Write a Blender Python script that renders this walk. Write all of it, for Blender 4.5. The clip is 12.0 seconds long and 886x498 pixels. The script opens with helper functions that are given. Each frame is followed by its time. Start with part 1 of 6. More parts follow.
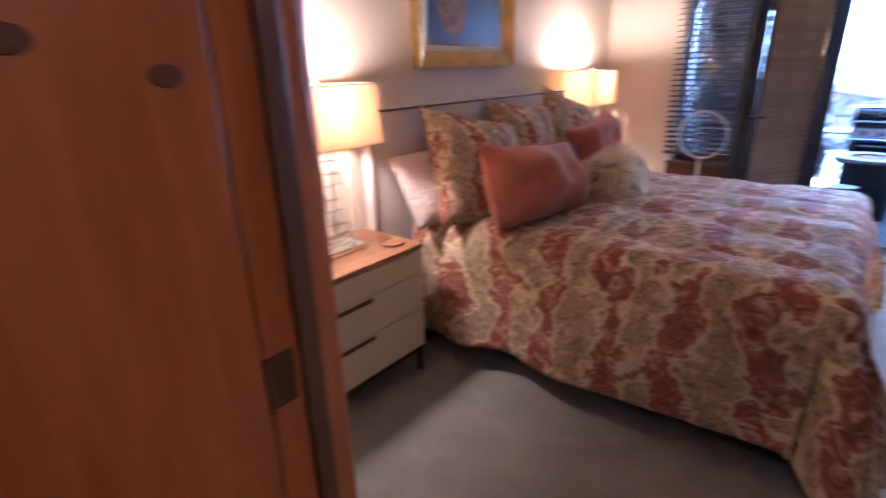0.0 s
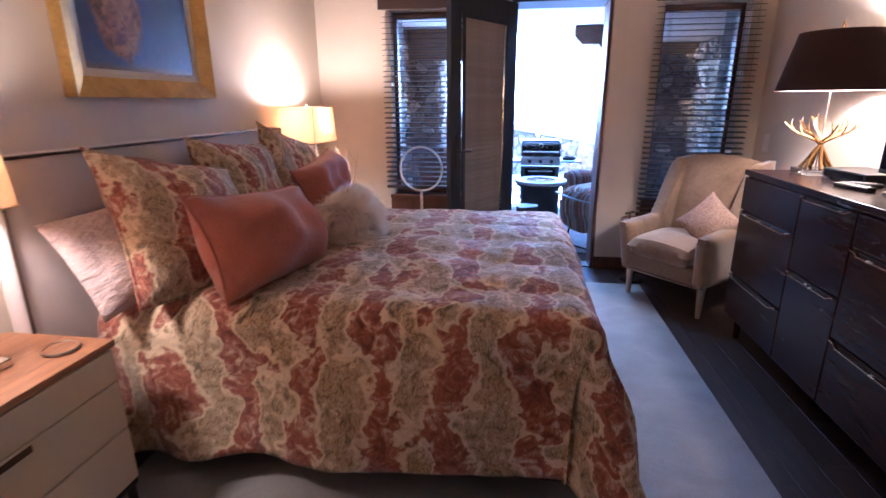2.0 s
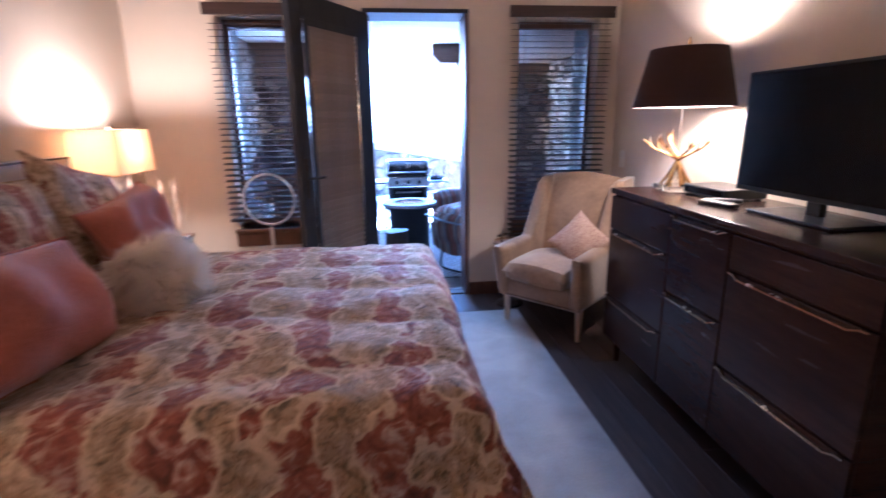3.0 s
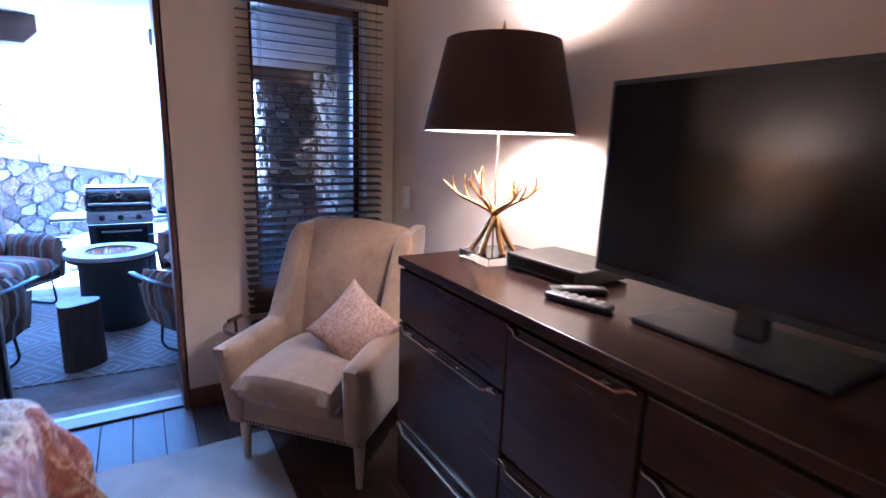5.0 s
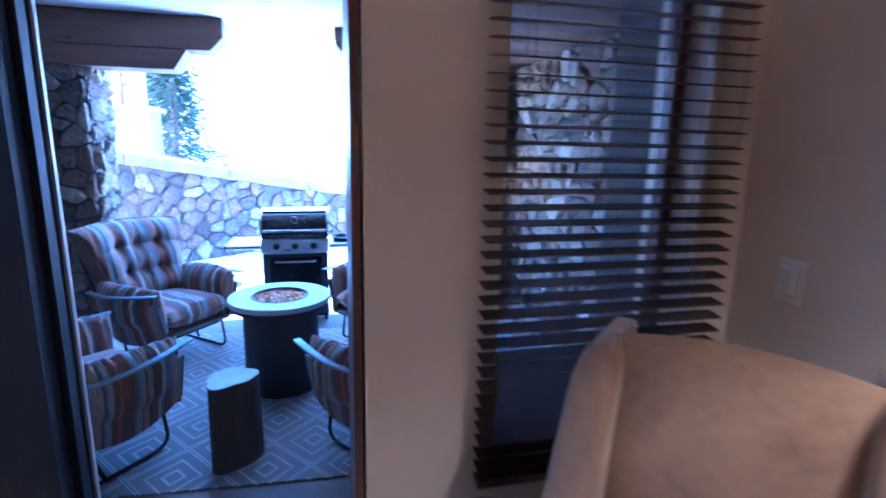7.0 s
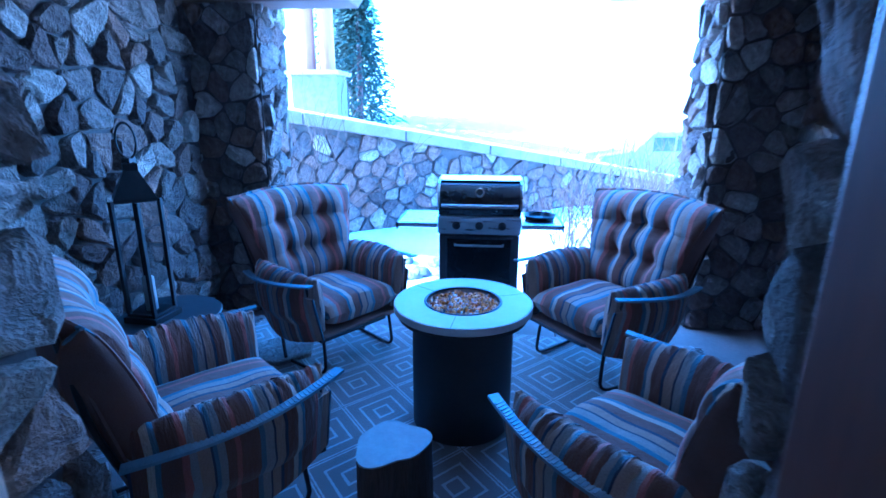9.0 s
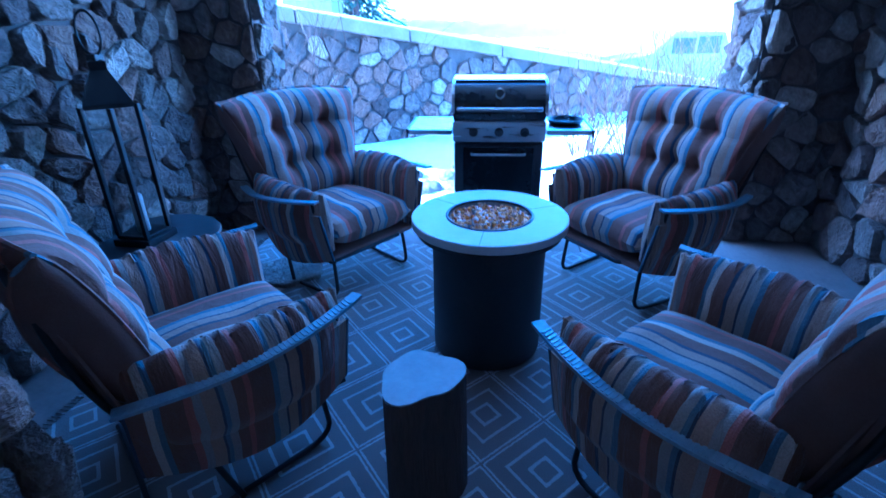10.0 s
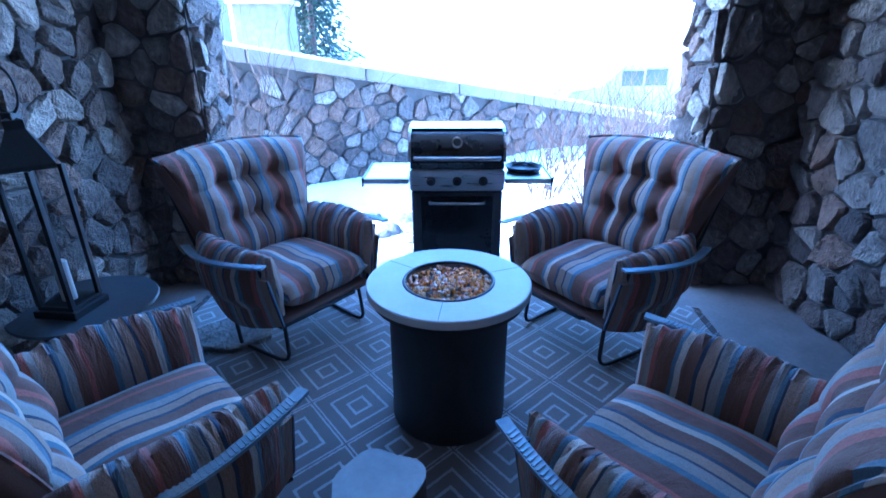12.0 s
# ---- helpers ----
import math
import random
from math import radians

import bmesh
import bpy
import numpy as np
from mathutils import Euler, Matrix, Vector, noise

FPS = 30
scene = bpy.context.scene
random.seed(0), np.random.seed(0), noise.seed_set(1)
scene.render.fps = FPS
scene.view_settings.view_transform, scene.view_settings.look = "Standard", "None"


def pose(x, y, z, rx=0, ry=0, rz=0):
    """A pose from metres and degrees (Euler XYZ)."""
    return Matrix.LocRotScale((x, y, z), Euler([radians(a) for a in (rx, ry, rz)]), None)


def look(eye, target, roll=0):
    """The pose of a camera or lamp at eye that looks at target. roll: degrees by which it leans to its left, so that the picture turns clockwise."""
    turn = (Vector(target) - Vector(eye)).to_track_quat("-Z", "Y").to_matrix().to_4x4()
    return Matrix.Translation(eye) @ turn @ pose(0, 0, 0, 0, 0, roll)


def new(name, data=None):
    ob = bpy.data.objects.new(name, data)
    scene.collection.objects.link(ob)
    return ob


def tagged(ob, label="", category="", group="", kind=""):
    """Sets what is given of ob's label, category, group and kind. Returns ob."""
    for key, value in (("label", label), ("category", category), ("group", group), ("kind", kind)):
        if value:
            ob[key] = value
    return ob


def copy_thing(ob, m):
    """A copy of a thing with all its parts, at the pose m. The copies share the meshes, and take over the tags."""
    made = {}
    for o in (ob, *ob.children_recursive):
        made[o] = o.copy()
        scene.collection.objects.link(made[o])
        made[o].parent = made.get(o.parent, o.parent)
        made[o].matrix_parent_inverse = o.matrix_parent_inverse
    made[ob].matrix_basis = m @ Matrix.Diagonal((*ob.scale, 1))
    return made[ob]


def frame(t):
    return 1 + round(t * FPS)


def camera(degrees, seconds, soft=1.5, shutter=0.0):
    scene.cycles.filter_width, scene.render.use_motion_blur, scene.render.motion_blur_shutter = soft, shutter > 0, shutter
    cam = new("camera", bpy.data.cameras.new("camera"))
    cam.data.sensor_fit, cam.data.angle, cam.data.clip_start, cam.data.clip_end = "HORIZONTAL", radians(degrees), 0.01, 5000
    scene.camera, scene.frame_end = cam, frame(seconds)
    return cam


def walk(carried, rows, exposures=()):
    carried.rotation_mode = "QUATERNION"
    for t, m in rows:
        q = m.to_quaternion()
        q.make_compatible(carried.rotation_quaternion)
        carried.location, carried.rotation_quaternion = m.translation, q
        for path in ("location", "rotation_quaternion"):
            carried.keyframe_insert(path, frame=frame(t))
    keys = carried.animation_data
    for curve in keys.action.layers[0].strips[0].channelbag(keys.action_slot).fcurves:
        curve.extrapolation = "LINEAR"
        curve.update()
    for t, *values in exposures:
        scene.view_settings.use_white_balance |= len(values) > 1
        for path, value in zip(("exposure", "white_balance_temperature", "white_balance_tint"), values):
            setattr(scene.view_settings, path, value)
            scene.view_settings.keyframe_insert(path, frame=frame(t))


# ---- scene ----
cam = camera(83.2, 12.0, soft=1.5, shutter=0.5)
PATH = [
    (0, (-0.92, -0.11, 1.365), (-2.13, 1.345, 0.68), -1.6),
    (0.5, (-0.994, -0.004, 1.329), (-1.699, 1.755, 0.691), 0.6),
    (1, (-1.04, 0.031, 1.345), (-1.48, 1.885, 0.737), 1.0),
    (1.5, (-1.088, 0.085, 1.348), (-1.444, 1.962, 0.755), 0.6),
    (2, (-1.099, 0.175, 1.347), (-1.37, 2.074, 0.783), -0.3),
    (2.5, (-1.064, 0.383, 1.346), (-1.189, 2.308, 0.816), -1.0),
    (3, (-1.039, 0.589, 1.345), (-0.822, 2.514, 0.846), -0.8),
    (3.5, (-0.911, 0.857, 1.368), (-0.293, 2.701, 0.899), -0.5),
    (3.7, (-0.857, 0.949, 1.365), (-0.078, 2.731, 0.9), -0.9),
    (5.3, (-0.505, 1.912, 1.357), (0.516, 3.58, 0.939), 2.0),
    (5.5, (-0.49, 2.066, 1.365), (0.483, 3.763, 0.946), 1.7),
    (6, (-0.509, 2.419, 1.366), (0.344, 4.184, 0.967), 2.5),
    (6.5, (-0.523, 2.76, 1.386), (0.18, 4.59, 0.989), 1.4),
    (7, (-0.516, 3.092, 1.386), (-0.045, 4.994, 0.984), 1.2),
    (7.5, (-0.612, 3.442, 1.347), (-0.38, 5.387, 0.941), 2.1),
    (7.7, (-0.647, 3.563, 1.347), (-0.478, 5.513, 0.939), 1.7),
    (9.3, (-0.702, 4.261, 1.238), (-0.902, 6.155, 0.63), 0.1),
    (9.5, (-0.733, 4.307, 1.215), (-0.934, 6.181, 0.546), -0.0),
    (10, (-0.785, 4.405, 1.166), (-0.962, 6.208, 0.32), -0.9),
    (10.5, (-0.779, 4.49, 1.176), (-0.89, 6.237, 0.208), -1.7),
    (11, (-0.769, 4.573, 1.219), (-0.839, 6.312, 0.234), -1.0),
    (11.5, (-0.773, 4.594, 1.248), (-0.816, 6.387, 0.364), -0.7),
    (12, (-0.774, 4.57, 1.273), (-0.803, 6.419, 0.512), -0.3),
]
walk(cam, [(t, look(eye, target, roll)) for t, eye, target, roll in PATH],
     [(0.0, 5.7, 4260, 19), (2.5, 5.7, 4180, 18), (3.7, 5.6, 4120, 18), (5.3, 5.5, 3990, 17), (7.7, 5.0, 3660, 15),
      (9.3, 4.4, 3320, 6), (10.5, 4.36, 3400, 7), (11.0, 4.42, 3650, 8), (12.0, 4.4, 3930, 8)])

# world and sun
world = bpy.data.worlds.new("world")
scene.world = world
world.use_nodes = True
wn = world.node_tree
sky = wn.nodes.new("ShaderNodeTexSky")
sky.sky_type, sky.sun_disc = "NISHITA", False
SUN_EL, SUN_AZ = radians(32), radians(264)
sky.sun_elevation, sky.sun_rotation = SUN_EL, SUN_AZ
wn.links.new(sky.outputs[0], wn.nodes["Background"].inputs[0])
wn.nodes["Background"].inputs[1].default_value = 0.15
sun = new("sun", bpy.data.lights.new("sun", "SUN"))
sun.data.energy, sun.data.angle, sun.data.color = 2.5, radians(0.5), (1.0, 0.93, 0.85)
sun_way = Vector((math.sin(SUN_AZ) * math.cos(SUN_EL), math.cos(SUN_AZ) * math.cos(SUN_EL), math.sin(SUN_EL)))
sun.matrix_world = look(sun_way * 50, (0, 0, 0))


def bulb(name, place, watts, colour, radius=0.035):
    """A lamp's bulb."""
    ob = new(name, bpy.data.lights.new(name, "POINT"))
    ob.data.energy, ob.data.color, ob.data.shadow_soft_size = watts, colour, radius
    ob.location = place
    return ob


WARM = (1.0, 0.67, 0.38)
bulb("bulb", (-2.53, 1.11, 1.262), 1.05, WARM, 0.05)
bulb("bulb", (-2.52, 3.56, 1.262), 1.35, WARM, 0.05)
bulb("bulb", (0.42, 2.97, 1.54), 0.95, WARM)
bulb("bulb", (0.38, -0.15, 2.40), 0.40, WARM)


# added area lamp under the patio door head, standing in for daylight
daylight = new("door_daylight_fill", bpy.data.lights.new("door_daylight_fill", "AREA"))
daylight.data.shape, daylight.data.size, daylight.data.size_y = "RECTANGLE", 0.62, 0.10
daylight.data.energy, daylight.data.color, daylight.data.spread = 0.16, (0.72, 0.86, 1.0), radians(85)
daylight.matrix_world = look((-0.786, 4.43, 2.035), (-0.62, 3.10, 0.0))

# ---------------------------------------------------------------- materials


def nodes_of(name):
    m = bpy.data.materials.new(name)
    m.use_nodes = True
    t = m.node_tree
    return m, t, t.nodes["Principled BSDF"]


def node(t, kind, **values):
    n = t.nodes.new(kind)
    for key, value in values.items():
        if key in n.inputs:
            n.inputs[key].default_value = value
    return n


def coords(t):
    return t.nodes.new("ShaderNodeTexCoord").outputs["Object"]


def ramp(t, source, stops, mode="LINEAR"):
    r = t.nodes.new("ShaderNodeValToRGB")
    r.color_ramp.interpolation = mode
    e = r.color_ramp.elements
    while len(e) < len(stops):
        e.new(0.5)
    for k, (p, c) in enumerate(stops):
        e[k].position, e[k].color = p, (*c, 1)
    t.links.new(source, r.inputs[0])
    return r.outputs[0]


def noise_of(t, vec, scale, detail=4, distortion=0.0, rough=0.55):
    n = node(t, "ShaderNodeTexNoise", Scale=scale, Detail=detail, Distortion=distortion, Roughness=rough)
    t.links.new(vec, n.inputs["Vector"])
    return n.outputs[0]


def stretched(t, vec, scale):
    m = t.nodes.new("ShaderNodeMapping")
    m.inputs["Scale"].default_value = scale
    t.links.new(vec, m.inputs["Vector"])
    return m.outputs[0]


def bumped(t, bsdf, height, strength, distance=0.01):
    b = node(t, "ShaderNodeBump", Strength=strength, Distance=distance)
    t.links.new(height, b.inputs["Height"])
    t.links.new(b.outputs[0], bsdf.inputs["Normal"])


def mixed(t, fac, a, b, mode="MIX"):
    m = t.nodes.new("ShaderNodeMix")
    m.data_type, m.blend_type = "RGBA", mode
    for sock, value in ((m.inputs[0], fac), (m.inputs[6], a), (m.inputs[7], b)):
        if isinstance(value, (int, float)):
            sock.default_value = value
        elif isinstance(value, tuple):
            sock.default_value = (*value, 1)
        else:
            t.links.new(value, sock)
    return m.outputs[2]


def maths(t, op, a, b=None, c=None):
    m = t.nodes.new("ShaderNodeMath")
    m.operation = op
    for k, value in enumerate((a, b, c)):
        if value is None:
            continue
        if isinstance(value, (int, float)):
            m.inputs[k].default_value = value
        else:
            t.links.new(value, m.inputs[k])
    return m.outputs[0]


def plain(name, dark, light, rough=0.6, metal=0.0, scale=6.0, fine=60.0, bump=0.15, grain=(1, 1, 1), depth=0.004, spec=0.5, sheen=0.0, rand=0.0):
    """A surface that varies between two colours at two scales, with fine relief."""
    m, t, b = nodes_of(name)
    vec = stretched(t, coords(t), grain)
    big = noise_of(t, vec, scale, 5, 0.4)
    small = noise_of(t, vec, fine, 3)
    fac = maths(t, "ADD", maths(t, "MULTIPLY", big, 0.7), maths(t, "MULTIPLY", small, 0.3))
    col = ramp(t, fac, [(0.32, dark), (0.68, light)])
    if rand:
        info = t.nodes.new("ShaderNodeObjectInfo")
        hsv = t.nodes.new("ShaderNodeHueSaturation")
        t.links.new(maths(t, "MULTIPLY_ADD", info.outputs["Random"], rand, 1 - rand / 2), hsv.inputs["Value"])
        t.links.new(col, hsv.inputs["Color"])
        col = hsv.outputs[0]
    t.links.new(col, b.inputs["Base Color"])
    t.links.new(maths(t, "MULTIPLY_ADD", big, 0.2, rough - 0.1), b.inputs["Roughness"])
    b.inputs["Metallic"].default_value = metal
    b.inputs["Specular IOR Level"].default_value = spec
    b.inputs["Sheen Weight"].default_value = sheen
    if bump:
        bumped(t, b, fac, bump, depth)
    return m


def striped(name, axis, shift=0.0, width=0.47, gather=(1, 1, 1), depth=0.012):
    """Outdoor cloth with stripes across one axis of its thing."""
    m, t, b = nodes_of(name)
    vec = coords(t)
    sep = t.nodes.new("ShaderNodeSeparateXYZ")
    t.links.new(vec, sep.inputs[0])
    wob = maths(t, "MULTIPLY_ADD", noise_of(t, vec, 5.0, 2), 0.02, shift)
    pos = maths(t, "FRACT", maths(t, "DIVIDE", maths(t, "ADD", sep.outputs[axis], wob), width))
    tan, brown, rust = (0.36, 0.25, 0.18), (0.17, 0.088, 0.058), (0.36, 0.13, 0.095)
    blue, grey, cream, navy = (0.14, 0.19, 0.245), (0.33, 0.30, 0.27), (0.55, 0.46, 0.37), (0.05, 0.06, 0.095)
    stops = [(0.0, tan), (0.07, navy), (0.085, grey), (0.15, blue), (0.19, brown), (0.32, rust), (0.355, brown), (0.42, grey), (0.47, blue), (0.50, navy),
             (0.515, tan), (0.59, grey), (0.64, rust), (0.68, brown), (0.80, blue), (0.835, cream), (0.88, brown), (0.97, navy)]
    col = ramp(t, pos, stops, "CONSTANT")
    weave = noise_of(t, vec, 240.0, 2)
    col = mixed(t, 0.35, col, ramp(t, weave, [(0.3, (0.35, 0.33, 0.32)), (0.7, (1, 1, 1))]), "MULTIPLY")
    t.links.new(col, b.inputs["Base Color"])
    b.inputs["Roughness"].default_value = 0.9
    b.inputs["Sheen Weight"].default_value = 0.15
    crease = noise_of(t, stretched(t, vec, gather), 13.0, 3, 0.6)
    bumped(t, b, maths(t, "ADD", maths(t, "MULTIPLY", weave, 0.12), crease), 0.6, depth)
    return m


def toile(name, scale=1.0):
    """Printed cloth: winding columns of sketched trees in cream and olive between brick red grounds, with pale scalloped rims."""
    m, t, b = nodes_of(name)
    vec = coords(t)
    sep = t.nodes.new("ShaderNodeSeparateXYZ")
    t.links.new(vec, sep.inputs[0])
    sway = noise_of(t, vec, 4.6 * scale, 2, 0.3, 0.5)
    lobe = noise_of(t, vec, 20.0 * scale, 4, 1.0, 0.6)
    u = maths(t, "MULTIPLY_ADD", sway, 0.30 / scale, sep.outputs[0])
    u = maths(t, "MULTIPLY_ADD", lobe, 0.085 / scale, u)
    band = maths(t, "MULTIPLY_ADD", maths(t, "SINE", maths(t, "MULTIPLY", u, 25.0 * scale)), 0.30, 0.5)
    patch = noise_of(t, vec, 6.0 * scale, 3, 0.8, 0.5)
    band = maths(t, "MULTIPLY_ADD", maths(t, "SUBTRACT", patch, 0.5), 1.75, band)
    leaf = noise_of(t, vec, 17.0 * scale, 5, 1.6, 0.62)
    stem = noise_of(t, stretched(t, vec, (1.5, 0.7, 0.7)), 34.0 * scale, 4, 2.4, 0.62)
    cream, tan = (0.68, 0.50, 0.31), (0.43, 0.285, 0.145)
    trees = ramp(t, leaf, [(0.33, (0.16, 0.115, 0.060)), (0.39, (0.27, 0.20, 0.11)), (0.45, tan), (0.56, (0.45, 0.33, 0.20)), (0.66, cream)])
    sketch = ramp(t, stem, [(0.37, (0.44, 0.35, 0.24)), (0.43, (1, 1, 1)), (0.53, (1, 1, 1)), (0.57, (0.50, 0.43, 0.34))])
    trees = mixed(t, 0.85, trees, sketch, "MULTIPLY")
    grounds = ramp(t, leaf, [(0.36, (0.15, 0.042, 0.024)), (0.45, (0.27, 0.074, 0.036)), (0.53, (0.33, 0.112, 0.056)), (0.59, (0.45, 0.25, 0.16)), (0.66, (0.58, 0.41, 0.28))])
    grounds = mixed(t, 0.55, grounds, ramp(t, stem, [(0.38, (0.45, 0.38, 0.32)), (0.47, (1, 1, 1))]), "MULTIPLY")
    where = ramp(t, band, [(0.54, (0, 0, 0)), (0.59, (1, 1, 1))])
    rim = ramp(t, band, [(0.37, (0, 0, 0)), (0.43, (1, 1, 1)), (0.53, (1, 1, 1)), (0.57, (0, 0, 0))])
    col = mixed(t, where, trees, grounds)
    col = mixed(t, maths(t, "MULTIPLY", rim, maths(t, "MULTIPLY_ADD", leaf, 1.3, 0.15)), col, cream)
    t.links.new(col, b.inputs["Base Color"])
    b.inputs["Roughness"].default_value = 0.8
    b.inputs["Sheen Weight"].default_value = 0.2
    crease = noise_of(t, coords(t), 8.0, 5, 1.2, 0.6)
    bumped(t, b, maths(t, "ADD", crease, maths(t, "MULTIPLY", noise_of(t, vec, 300.0, 2), 0.05)), 0.7, 0.03)
    return m


def planks(name):
    m, t, b = nodes_of(name)
    vec = coords(t)
    info = t.nodes.new("ShaderNodeObjectInfo")
    off = t.nodes.new("ShaderNodeVectorMath")
    off.operation = "ADD"
    t.links.new(vec, off.inputs[0])
    t.links.new(info.outputs["Random"], off.inputs[1])
    grain = noise_of(t, stretched(t, off.outputs[0], (26, 2.2, 26)), 2.0, 6, 0.8)
    col = ramp(t, grain, [(0.3, (0.028, 0.017, 0.013)), (0.55, (0.050, 0.030, 0.023)), (0.75, (0.078, 0.048, 0.037))])
    hsv = t.nodes.new("ShaderNodeHueSaturation")
    t.links.new(maths(t, "MULTIPLY_ADD", info.outputs["Random"], 0.6, 0.7), hsv.inputs["Value"])
    t.links.new(col, hsv.inputs["Color"])
    t.links.new(hsv.outputs[0], b.inputs["Base Color"])
    t.links.new(maths(t, "MULTIPLY_ADD", grain, 0.20, 0.36), b.inputs["Roughness"])
    b.inputs["Specular IOR Level"].default_value = 0.28
    bumped(t, b, grain, 0.2, 0.003)
    return m


def stone(name, tones, rand=0.9, bump=0.9):
    m, t, b = nodes_of(name)
    vec = coords(t)
    info = t.nodes.new("ShaderNodeObjectInfo")
    isl = t.nodes.new("ShaderNodeNewGeometry")
    pick = maths(t, "FRACT", maths(t, "ADD", info.outputs["Random"], isl.outputs["Random Per Island"]))
    base = ramp(t, pick, tones)
    big = noise_of(t, vec, 9.0, 6, 0.8, 0.65)
    fine = noise_of(t, vec, 55.0, 4, 0.3, 0.65)
    col = mixed(t, 0.7, base, ramp(t, big, [(0.30, (0.22, 0.21, 0.21)), (0.5, (0.85, 0.82, 0.80)), (0.66, (1.35, 1.3, 1.22))]), "MULTIPLY")
    col = mixed(t, 0.4, col, ramp(t, fine, [(0.35, (0.5, 0.5, 0.5)), (0.65, (1.1, 1.1, 1.1))]), "MULTIPLY")
    t.links.new(col, b.inputs["Base Color"])
    b.inputs["Roughness"].default_value = 0.88
    bumped(t, b, maths(t, "ADD", big, maths(t, "MULTIPLY", fine, 0.35)), bump, 0.09)
    return m


def rug_pattern(name):
    """A flat-woven rug with nested lozenges."""
    m, t, b = nodes_of(name)
    vec = coords(t)
    sep = t.nodes.new("ShaderNodeSeparateXYZ")
    t.links.new(vec, sep.inputs[0])
    fx = maths(t, "DIVIDE", sep.outputs[0], 0.412)
    fy = maths(t, "DIVIDE", sep.outputs[1], 0.449)
    u = maths(t, "ABSOLUTE", maths(t, "SUBTRACT", maths(t, "FRACT", maths(t, "ADD", maths(t, "ADD", fx, fy), 40.5)), 0.5))
    v = maths(t, "ABSOLUTE", maths(t, "SUBTRACT", maths(t, "FRACT", maths(t, "ADD", maths(t, "SUBTRACT", fx, fy), 40.5)), 0.5))
    d = maths(t, "MAXIMUM", u, v)
    d = maths(t, "ADD", d, maths(t, "MULTIPLY_ADD", noise_of(t, vec, 90.0, 2), 0.03, -0.015))
    dark, line = (0.125, 0.100, 0.084), (0.38, 0.365, 0.35)
    mask = ramp(t, d, [(0.0, dark), (0.10, line), (0.14, dark), (0.275, line), (0.312, dark), (0.464, line), (0.487, dark)], "CONSTANT")
    wear = noise_of(t, vec, 3.0, 4)
    col = mixed(t, 0.45, mask, ramp(t, wear, [(0.35, (0.55, 0.52, 0.5)), (0.65, (1.1, 1.1, 1.1))]), "MULTIPLY")
    t.links.new(col, b.inputs["Base Color"])
    b.inputs["Roughness"].default_value = 0.8
    b.inputs["Sheen Weight"].default_value = 0.6
    bumped(t, b, noise_of(t, vec, 220.0, 2), 0.5, 0.004)
    return m


def glass_of(name, colour=(1, 1, 1), rough=0.0):
    m, t, b = nodes_of(name)
    b.inputs["Base Color"].default_value = (*colour, 1)
    b.inputs["Transmission Weight"].default_value = 1.0
    b.inputs["Roughness"].default_value = rough
    b.inputs["IOR"].default_value = 1.45
    return m


def shade_of(name, colour, through_it):
    """A lampshade that lets light through."""
    m, t, b = nodes_of(name)
    vec = coords(t)
    weave = noise_of(t, stretched(t, vec, (1, 1, 1)), 160.0, 2)
    col = mixed(t, 0.25, colour, ramp(t, weave, [(0.3, (0.6, 0.6, 0.6)), (0.7, (1, 1, 1))]), "MULTIPLY")
    t.links.new(col, b.inputs["Base Color"])
    b.inputs["Roughness"].default_value = 0.9
    tr = t.nodes.new("ShaderNodeBsdfTranslucent")
    t.links.new(col, tr.inputs[0])
    mx = t.nodes.new("ShaderNodeMixShader")
    mx.inputs[0].default_value = through_it
    t.links.new(b.outputs[0], mx.inputs[1])
    t.links.new(tr.outputs[0], mx.inputs[2])
    t.links.new(mx.outputs[0], t.nodes["Material Output"].inputs[0])
    return m


def picture_paint(name):
    """A landscape in oils: a russet tree under a blue dusk sky above a tan field. Local y runs along the wall, z up."""
    m, t, b = nodes_of(name)
    vec = coords(t)
    sep = t.nodes.new("ShaderNodeSeparateXYZ")
    t.links.new(vec, sep.inputs[0])
    y, z = sep.outputs[1], sep.outputs[2]
    brush = noise_of(t, vec, 22.0, 5, 1.0)
    skyc = ramp(t, maths(t, "ADD", maths(t, "MULTIPLY", z, 1.6), maths(t, "MULTIPLY", brush, 0.35)),
                [(0.2, (0.14, 0.15, 0.24)), (0.5, (0.05, 0.08, 0.19)), (0.9, (0.03, 0.045, 0.12))])
    field = ramp(t, brush, [(0.35, (0.13, 0.075, 0.04)), (0.65, (0.28, 0.17, 0.085))])
    low = ramp(t, maths(t, "ADD", z, maths(t, "MULTIPLY", brush, 0.05)), [(0.125, (1, 1, 1)), (0.16, (0, 0, 0))])
    col = mixed(t, low, skyc, field)
    dy = maths(t, "DIVIDE", maths(t, "ADD", y, 0.12), 0.14)
    dz = maths(t, "DIVIDE", maths(t, "SUBTRACT", z, 0.33), 0.20)
    r = maths(t, "ADD", maths(t, "ADD", maths(t, "MULTIPLY", dy, dy), maths(t, "MULTIPLY", dz, dz)), maths(t, "MULTIPLY_ADD", brush, 1.5, -0.75))
    tree = ramp(t, r, [(0.7, (1, 1, 1)), (1.0, (0, 0, 0))])
    col = mixed(t, tree, col, ramp(t, brush, [(0.35, (0.09, 0.035, 0.02)), (0.6, (0.34, 0.15, 0.05))]))
    t.links.new(col, b.inputs["Base Color"])
    b.inputs["Roughness"].default_value = 0.4
    bumped(t, b, brush, 0.3, 0.003)
    return m


